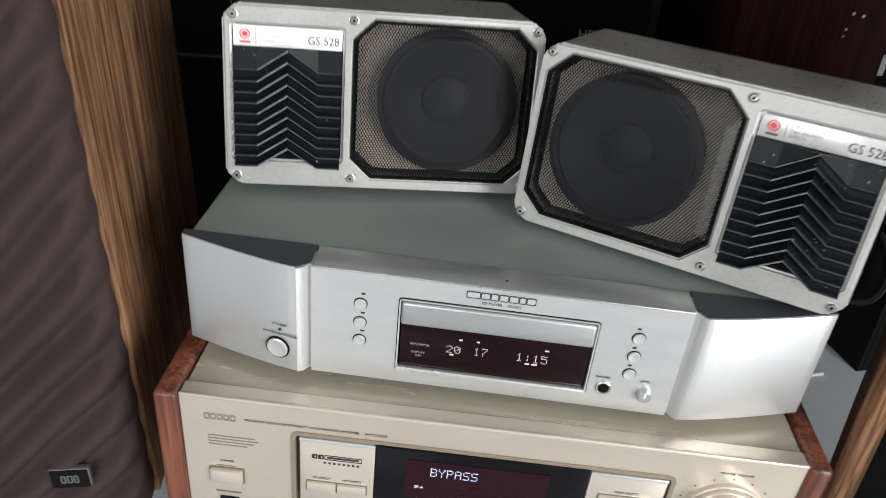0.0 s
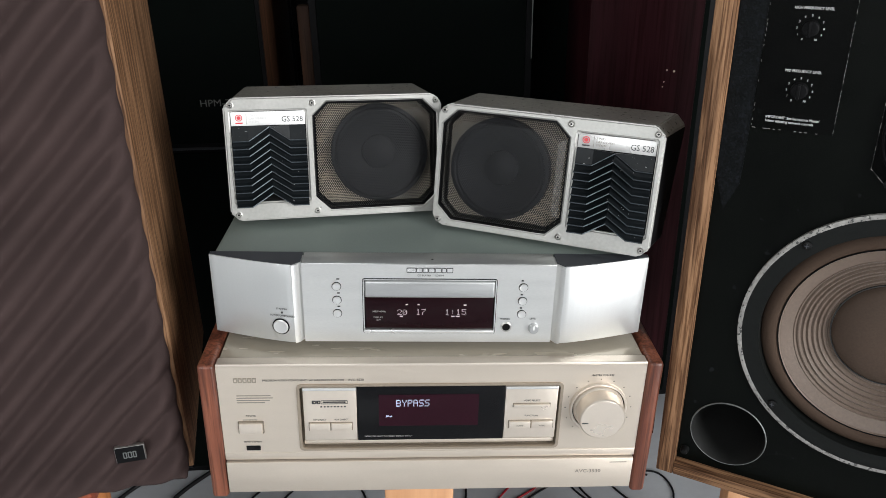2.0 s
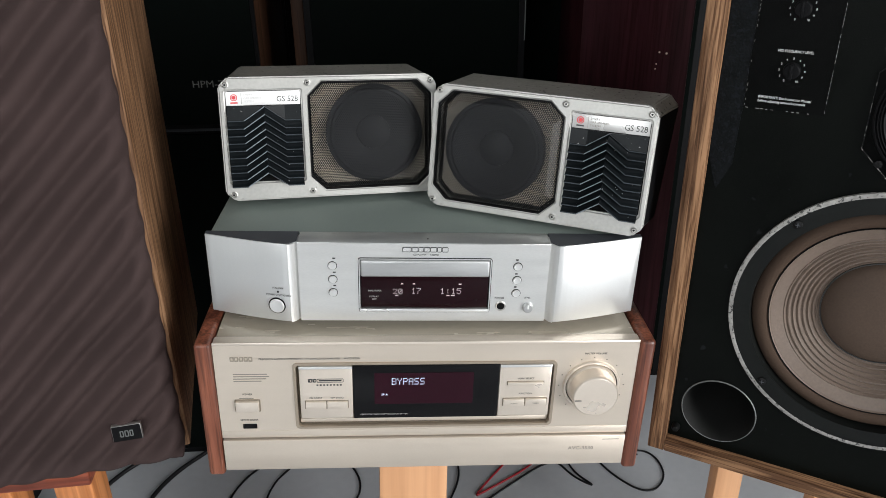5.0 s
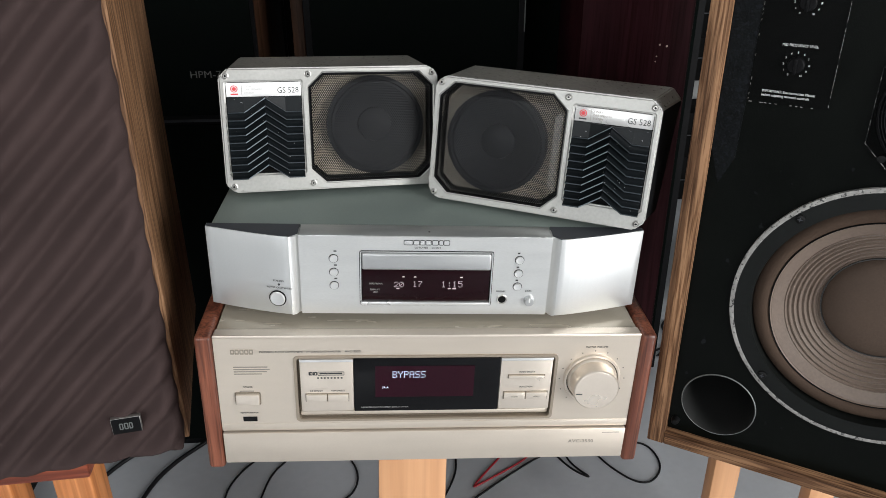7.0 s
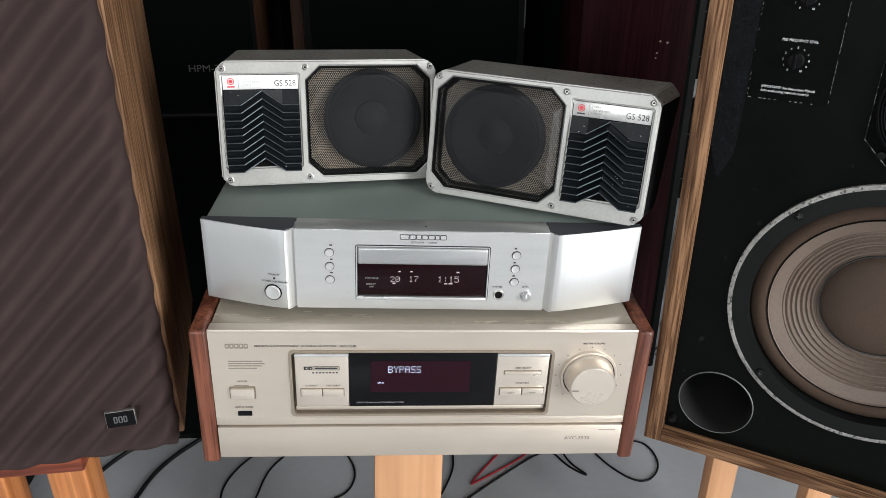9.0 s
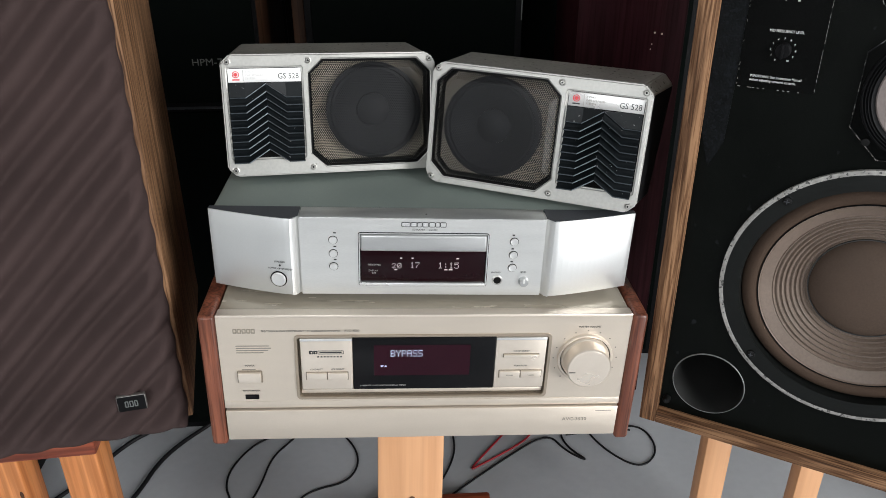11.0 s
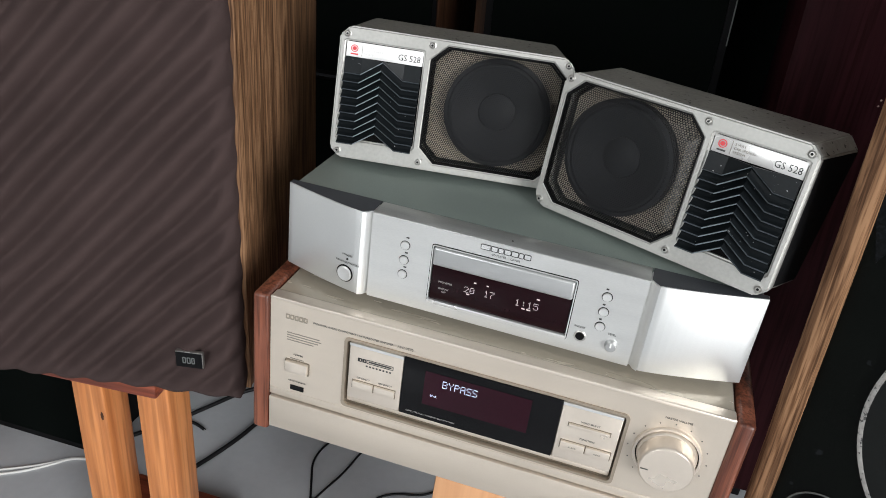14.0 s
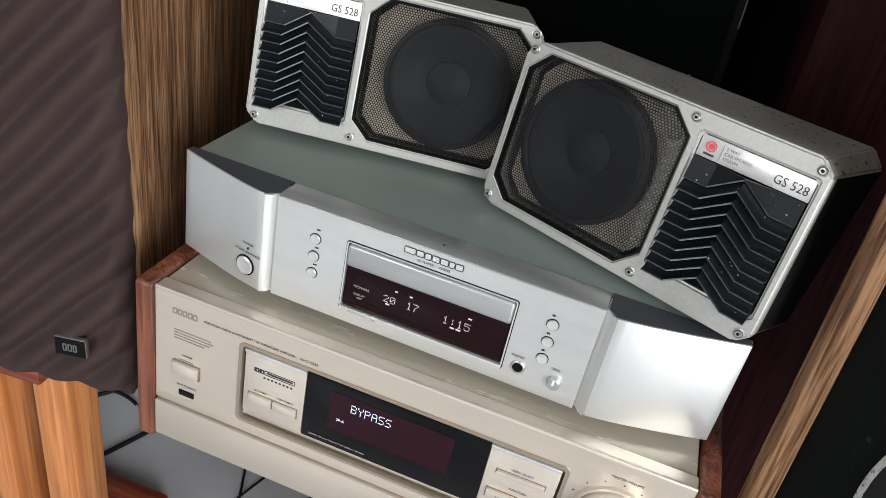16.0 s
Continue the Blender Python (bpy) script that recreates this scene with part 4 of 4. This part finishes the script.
for kz, title in ((0.9255 - ZB, "HIGH FREQUENCY LEVEL"), (0.8737 - ZB, "MID FREQUENCY LEVEL")):
    kx = 0.0520
    part("dial", lathe([(0.0072, -0.001), (0.0068, -0.0055), (0.0060, -0.0062), (0, -0.0062)], kx, kz, 28), BLACK, plate)
    part("dial_grip", box(kx - 0.0012, kx + 0.0012, -0.0110, -0.0058, kz - 0.0064, kz + 0.0064, 0.0005), BLACK, plate)
    for i in range(11):
        a = radians(240 - i * 30)
        words(str(i), 0.0026, kx + 0.0104 * math.cos(a), -0.0016, kz + 0.0104 * math.sin(a) - 0.0009, WHITE, plate, "CENTER")
    words(title, 0.0032, kx + 0.0005, -0.0016, kz + 0.0152, WHITE, plate, "CENTER", 0.84)
part("sticker", box(0.0620, 0.0836, -0.0016, -0.0010, 0.9570 - ZB, 0.9840 - ZB), LABEL_WORN, plate, "blank white sticker")
words("IMPORTANT: See Instruction Manual", 0.0033, 0.0285, -0.0016, 0.8475 - ZB, WHITE, plate, wide=0.86)
words("before adjusting network controls", 0.0033, 0.0285, -0.0016, 0.8440 - ZB, WHITE, plate, wide=0.86)

# ---- speaker with the ribbed foam grille ----
FO = pose(-0.3068, 0.024, 0.4420, 0, 0, 11)
foam = thing("foam_grille_speaker", "oak-veneered speaker with ribbed brown foam grille and small badge", "speaker", FO)
FX0, FX1, FH = -0.302, 0.0600, 0.580
part("cabinet", box(FX0, FX1, 0.022, 0.325, 0.0, FH, 0.0015), OAK, foam, "oak veneer cabinet")
nx, nz = 150, 236
gx0, gx1, gz0, gz1 = FX0 + 0.002, FX1 - 0.0040, -0.0080, FH - 0.003


def foam_y(u, v):
    ph = ((v - u * 1.02 + 0.009 * noise.noise((u * 7, v * 7, 0.3))) / 0.0425) % 1.0
    h = (0.5 - 0.5 * math.cos(2 * math.pi * (ph ** 0.85))) ** 0.8
    k = min(1.0, max(0.0, (v - gz0) / 0.035))
    h = 0.6 + (h - 0.6) * (0.25 + 0.75 * k)
    edge = min(u - gx0, gx1 - u, v - gz0, gz1 - v)
    round_off = max(0.0, 1 - edge / 0.016)
    return 0.0075 - 0.0130 * h + 0.013 * round_off ** 2.2 + 0.0006 * noise.noise((u * 90, v * 90, 1.0))


fverts, ffaces = [], []
for j in range(nz + 1):
    for i in range(nx + 1):
        u, v = gx0 + (gx1 - gx0) * i / nx, gz0 + (gz1 - gz0) * j / nz
        wob = 0.0009 * math.sin((v - u) / 0.0425 * 2 * math.pi)
        du = wob if i == nx else (-wob if i == 0 else 0)
        dv = -wob if j == nz else (0.8 * wob if j == 0 else 0)
        y = foam_y(u, v)
        ex, ez = max(0.0, u - (gx1 - 0.013)), max(0.0, gz0 + 0.013 - v)
        far = math.hypot(ex, ez)
        if ex and ez and far > 0.013:
            u, v = u - ex * (1 - 0.013 / far), v + ez * (1 - 0.013 / far)
        fverts.append((u + du, y, v + dv))
for j in range(nz):
    for i in range(nx):
        a = j * (nx + 1) + i
        ffaces.append((a, a + 1, a + nx + 2, a + nx + 1))
rim = [i for i in range(nx + 1)] + [(j + 1) * (nx + 1) - 1 for j in range(1, nz + 1)] + [nz * (nx + 1) + i for i in range(nx - 1, -1, -1)] + [j * (nx + 1) for j in range(nz - 1, 0, -1)]
first = len(fverts)
fverts += [(fverts[i][0], 0.0218, fverts[i][2]) for i in rim]
for k in range(len(rim)):
    q = (k + 1) % len(rim)
    ffaces.append((rim[k], first + k, first + q, rim[q]))
me = bpy.data.meshes.new("foam_grille")
me.from_pydata(fverts, [], ffaces)
me.materials.append(FOAM)
for f in me.polygons:
    f.use_smooth = True
grille = new("foam_grille", me)
grille.parent = foam
tagged(grille, "brown foam grille with slanting rounded ribs")
bx, bz = 0.0035, 0.0522
badge = part("badge", box(bx - 0.0150, bx + 0.0150, -0.0075, -0.002, bz - 0.0100, bz + 0.0100, 0.0008), STEEL, foam, "small badge with silver rim")
part("badge_face", box(bx - 0.0143, bx + 0.0143, -0.0082, -0.0070, bz - 0.0093, bz + 0.0093), BLACK, badge)
for a, b in ((-0.0070, -0.0031), (-0.0022, 0.0020), (0.0028, 0.0065)):
    part("logo", framed(rounded(bx + a, bx + b, bz - 0.0042, bz + 0.0040, 0.001, 2), rounded(bx + a + 0.0011, bx + b - 0.0011, bz - 0.0031, bz + 0.0029, 0.0006, 2), -0.0086, -0.0080), GREY_METAL, badge)

# ---- stools ----
def leg(x, y, w, d, z0, z1, material, parent, lean=0.0):
    p = part("leg", box(-w / 2, w / 2, 0, d, 0, math.hypot(z1 - z0, lean), 0.003, 2), material, parent)
    p.matrix_local = Matrix.Translation((x, y, z0)) @ Matrix.Rotation(math.atan2(-lean, z1 - z0), 4, "X")
    return p


left_stool = thing("wooden_stool", "orange pine stool with a red-stained top board", "stool", pose(-0.3068, 0.024, 0, 0, 0, 4))
part("seat_board", box(-0.65, -0.054, 0.012, 0.33, 0.4100, 0.4415, 0.003), REDBOARD, left_stool, "red-stained top board")
part("knot", lathe([(0.0030, -0.0003), (0.0022, -0.0006), (0, -0.0006)], 0, 0, 9), BROWN, left_stool, "dark knot in the wood").matrix_local = Matrix.Translation((-0.1885, 0.0862, 0.292)) @ Matrix.Diagonal((0.8, 1, 2.4, 1))
for x, y in ((-0.2050, 0.086), (-0.1062, 0.080), (-0.62, 0.09), (-0.62, 0.17)):
    leg(x, y, 0.046, 0.052, 0, 0.410, PINE, left_stool)

right_stool = thing("wooden_stool", "pale pine stool under the large speaker", "stool", pose(0.4, 0.1, 0))
part("seat_board", box(0.006, 0.59, 0.002, 0.10, 0.414, 0.4390, 0.003), PINE_PALE, right_stool)
for x, y in ((0.022, 0.01), (0.164, 0.01), (0.56, 0.01), (0.56, 0.07)):
    leg(x, y, 0.037, 0.024, 0, 0.414, PINE_PALE, right_stool)

mid_stool = thing("wooden_stool", "pale pine stool with a board leg under the amplifier", "stool", LEVEL)
part("seat_board", box(-0.16, 0.16, 0.10, 0.36, 0.414, 0.4390, 0.003), PINE_PALE, mid_stool)
post = leg(-0.0105, 0.075, 0.088, 0.028, 0.0, 0.414, PINE_PALE, mid_stool, 0.05)
part("peg", lathe([(0.0046, -0.0006), (0.0042, -0.0010), (0, -0.0010)], 0.0025, 0.246, 20), BROWN, post, "round dark peg")
part("brace", box(-0.03, 0.02, 0.14, 0.35, 0.385, 0.414, 0.003), PINE_PALE, mid_stool)
tagged(solid("wood_block", box(-0.092, 0.136, 0.250, 0.312, 0, 0.045, 0.004), REDBOARD, "red-brown wooden block lying on the floor", "block", "object"))
tagged(solid("wood_block", box(-0.58, -0.378, 0.185, 0.245, 0, 0.030, 0.004), REDBOARD, "flat red-brown wooden block lying beside the stool", "block", "object"))


# ---- cabinets in the back row ----
def cabinet(x0, x1, y0, y1, z0, z1, side, front, label, wall=0.018, category="speaker", frame=None):
    t = thing("speaker_cabinet", label, category, Matrix.Translation(((x0 + x1) / 2, y0, z0)), "row of cabinets behind")
    w, h, d = (x1 - x0) / 2, z1 - z0, y1 - y0
    part("carcass", box(-w, w, 0.006, d, 0, h, 0.0012), side, t)
    part("front_frame", framed(rounded(-w, w, 0, h, 0.002, 2), rounded(-w + wall, w - wall, wall, h - wall, 0.002, 2), 0.0, 0.0058), frame or side, t)
    part("front_cloth", box(-w + wall + 0.0005, w - wall - 0.0005, -0.002, 0.0055, wall + 0.0005, h - wall - 0.0005, 0.001), front, t)
    return t


low = cabinet(-0.66, -0.213, 0.572, 0.90, 0.0, 0.663, BLACK, BLACK_CLOTH, "black floor speaker with dark cloth front", 0.012)
part("top_edge", box(-0.222, 0.222, -0.003, 0.004, 0.656, 0.6625, 0.001), WEDGE, low, "dull grey top edge")
hpm = cabinet(-0.66, -0.213, 0.560, 0.90, 0.6635, 1.25, BROWN, BLACK_CLOTH, "brown-sided speaker with black front and small lettering", 0.006, frame=BLACK)
words("HPM-700", 0.0155, 0.1155, -0.0026, 0.0665, DIM_INK, hpm, wide=1.1)
tall = cabinet(-0.140, 0.200, 0.567, 0.93, 0.0, 1.30, BLACK, BLACK_CLOTH, "tall black cabinet with a dark cloth front", 0.010)
words("HPM-700", 0.0155, 0.0770, -0.0026, 0.7152, STEEL, tall, wide=0.98)
# Added metal strip imitates the highlight down the cabinet's front corner.
part("corner_highlight", box(0.1685, 0.1703, -0.0006, 0.0022, 0.790, 1.29, 0.0004), GREY_METAL, tall, "thin grey strip that stands in for the highlight on the corner")
strip = solid("narrow_board", box(-0.163, -0.1445, 0.60, 0.625, 0, 0.872, 0.001), BROWN, "narrow brown board standing between two cabinets", "board", "object")
cabinet(-0.205, -0.166, 0.80, 1.15, 0.0, 1.3, BLACK, BLACK, "narrow dark cabinet in the gap", 0.005)
# a small three-way speaker turned sideways and a black rack by the far wall
far = thing("floor_speaker", "small black three-way speaker with brown top, further back", "speaker", pose(0.75, 1.0, 0, 0, 0, -72))
part("body", box(-0.06, 0.135, 0.004, 0.25, 0, 0.560, 0.002), BLACK, far)
part("front_panel", box(-0.06, 0.135, -0.006, 0.0039, 0, 0.560, 0.002), BLACK, far)
part("top_panel", box(-0.06, 0.135, -0.006, 0.25, 0.5602, 0.576, 0.002), BROWN, far, "brown wooden top")
for fz, fr in ((0.205, 0.080), (0.392, 0.034), (0.495, 0.026)):
    ring = part("driver_ring", lathe([(fr * 1.14, -0.0055), (fr * 1.14, -0.0105), (fr * 1.04, -0.0115), (fr, -0.0075)], 0.036, fz, 48), WEDGE, far, "dull grey driver ring")
    part("driver_cone", lathe([(fr * 1.01, -0.0080), (fr * 0.9, -0.0100), (fr * 0.8, -0.0072), (fr * 0.35, -0.0062), (fr * 0.3, -0.0100), (0, -0.0125)], 0.036, fz, 48), GASKET, ring)
rack = thing("equipment_rack", "black rack with dark components against the pale wall", "rack", pose(1.2, 1.70, 0))
for x in (-0.42, 0.40):
    part("side_post", box(x, x + 0.03, 0.0, 0.17, 0, 0.70, 0.002), DARK, rack)
for z0, z1 in ((0.0, 0.1545), (0.155, 0.30), (0.405, 0.5395), (0.54, 0.69)):
    unit = part("component", box(-0.389, 0.399, 0.004, 0.17, z0, z1, 0.003), DARK, rack)
    part("trim_strip", box(-0.30, -0.06, 0.001, 0.0045, z0 + 0.07, z0 + 0.073, 0.0005), WEDGE, unit)
    part("trim_strip", box(0.05, 0.20, 0.001, 0.0045, z0 + 0.045, z0 + 0.048, 0.0005), GREY_METAL, unit)
cabinet(0.2020, 0.56, 0.76, 0.80, 0.0, 1.30, BLACK, BLACK_CLOTH, "narrow dark cabinet standing further back", 0.012)
burg = thing("burgundy_cabinet", "dark burgundy veneered cabinet with a few chipped spots", "cabinet", Matrix.Translation((0.2735, 0.500, 0)), "row of cabinets behind")
part("carcass", box(0, 0.1685, 0.0, 0.16, 0.10, 1.30, 0.002), BURGUNDY, burg)
part("plinth", box(0.02, 0.1685 - 0.03, 0.10, 0.155, 0, 0.0998, 0.002), BLACK, burg, "black plinth set back under the cabinet")
for dx, dz, w in ((0.121, 0.7808, 0.0016), (0.1322, 0.7787, 0.0018), (0.118, 0.7634, 0.0013), (0.117, 0.7558, 0.0012)):
    part("chip", lathe([(w, -0.0003), (w * 0.5, -0.0007), (0, -0.0007)], dx, dz, 7), CHIP, burg, "pale chipped spot")
cabinet(-1.15, -0.69, 0.282, 0.55, 0.0, 0.40, BLACK, BLACK_CLOTH, "black floor speaker standing to the side", 0.012)

# ---- cables on the floor ----
R1, R2 = 0.0019, 0.0040
black_cable = "thin black cable lying in loops on the grey floor"
cord("cable", [(-0.20, 0.60, R1), (-0.205, 0.547, R1), (-0.232, 0.511, R1), (-0.262, 0.468, R1), (-0.272, 0.394, R1), (-0.290, 0.340, R1), (-0.30, 0.30, R1)], R1, CABLE, black_cable)
cord("cable", [(-0.225, 0.60, R1), (-0.235, 0.529, 3 * R1), (-0.299, 0.518, R1), (-0.345, 0.421, R1), (-0.312, 0.343, R1), (-0.29, 0.29, R1)], R1, CABLE, black_cable)
cord("cable", [(-0.22, 0.56, R1), (-0.160, 0.566, R1), (-0.092, 0.475, R1), (-0.105, 0.396, R1), (-0.184, 0.378, R1), (-0.212, 0.335, R1), (-0.20, 0.29, R1)], R1, CABLE, black_cable)
cord("cable", [(0.215, 0.60, R1), (0.215, 0.540, R1), (0.195, 0.515, R1), (0.108, 0.408, R1), (0.130, 0.420, R1), (0.240, 0.490, R1), (0.250, 0.535, R1), (0.252, 0.60, R1)], R1, CABLE_RED, "thin red cable lying in a loop on the floor")
cord("cable", [(0.05, 0.33, R1), (0.091, 0.365, R1), (0.173, 0.431, R1), (0.275, 0.505, R1), (0.301, 0.448, R1), (0.342, 0.415, R1), (0.305, 0.460, R1), (0.298, 0.505, R1), (0.338, 0.565, R1), (0.385, 0.62, R1)], R1, CABLE, black_cable)
cord("cable", [(0.36, 0.60, R1), (0.345, 0.535, R1), (0.370, 0.455, R1), (0.430, 0.388, R1), (0.482, 0.440, R1), (0.466, 0.518, R1), (0.393, 0.503, R1), (0.31, 0.495, R1)], R1, CABLE, black_cable)
cord("cable", [(0.40, 0.58, 2 * R1), (0.368, 0.500, 3 * R1), (0.33, 0.51, 2 * R1), (0.35, 0.56, R1), (0.42, 0.545, R1), (0.45, 0.60, R1)], R1, CABLE, black_cable)
cord("cable", [(0.30, 0.56, R1), (0.345, 0.50, 3 * R1), (0.395, 0.53, 2 * R1), (0.372, 0.565, 4 * R1), (0.335, 0.535, 3 * R1), (0.36, 0.49, 2 * R1), (0.41, 0.515, 4 * R1), (0.385, 0.56, 2 * R1), (0.35, 0.52, 5 * R1), (0.44, 0.50, R1)], R1, CABLE, "thin black cable lying in a tangle on the floor")
cord("power_cable", [(-0.55, 0.24, R2), (-0.491, 0.370, R2), (-0.469, 0.492, R2), (-0.371, 0.60, R2), (-0.33, 0.56, 0.10), (-0.25, 0.42, 0.42)], R2, CABLE, "thick black power cable running over the floor")
cord("power_cable", [(-0.70, 0.30, R2), (-0.624, 0.391, R2), (-0.597, 0.437, R2), (-0.52, 0.57, R2), (-0.43, 0.54, 0.04)], R2, CABLE, "thick black power cable running over the floor")
cord("cable", [(0.03, 0.34, R1), (0.075, 0.41, R1), (0.095, 0.50, R1), (0.075, 0.56, R1)], R1, CABLE, black_cable)
for k, dy in enumerate((0.0, 0.014)):
    cord("cable", [(-0.95, 0.10 + dy, R1), (-0.80, 0.185 + dy, R1), (-0.755, 0.222 + 0.5 * dy, R1), (-0.724, 0.260, R1), (-0.66, 0.272 - 0.4 * dy, R1), (-0.60, 0.262 - dy, R1)], 0.0022, CABLE_WHITE, "thin white cable lying on the grey floor")
cord("cable_end", [(-0.62, 0.412, R1), (-0.585, 0.415, 2 * R1), (-0.556, 0.402, R1)], 0.003, CABLE, "short black plug end lying on the floor")

cord("cable", [(0.58, 0.80, R1), (0.628, 0.846, R1), (0.655, 0.865, R1), (0.670, 0.925, R1), (0.650, 0.957, R1), (0.627, 0.920, R1), (0.633, 0.870, 3 * R1), (0.600, 0.825, R1), (0.57, 0.82, R1)], 0.0026, CABLE, black_cable)
cord("cable_end", [(0.680, 0.838, 0.005), (0.695, 0.845, 0.005), (0.712, 0.850, 0.004)], 0.004, CABLE_WHITE, "small white plug lying on the grey floor")
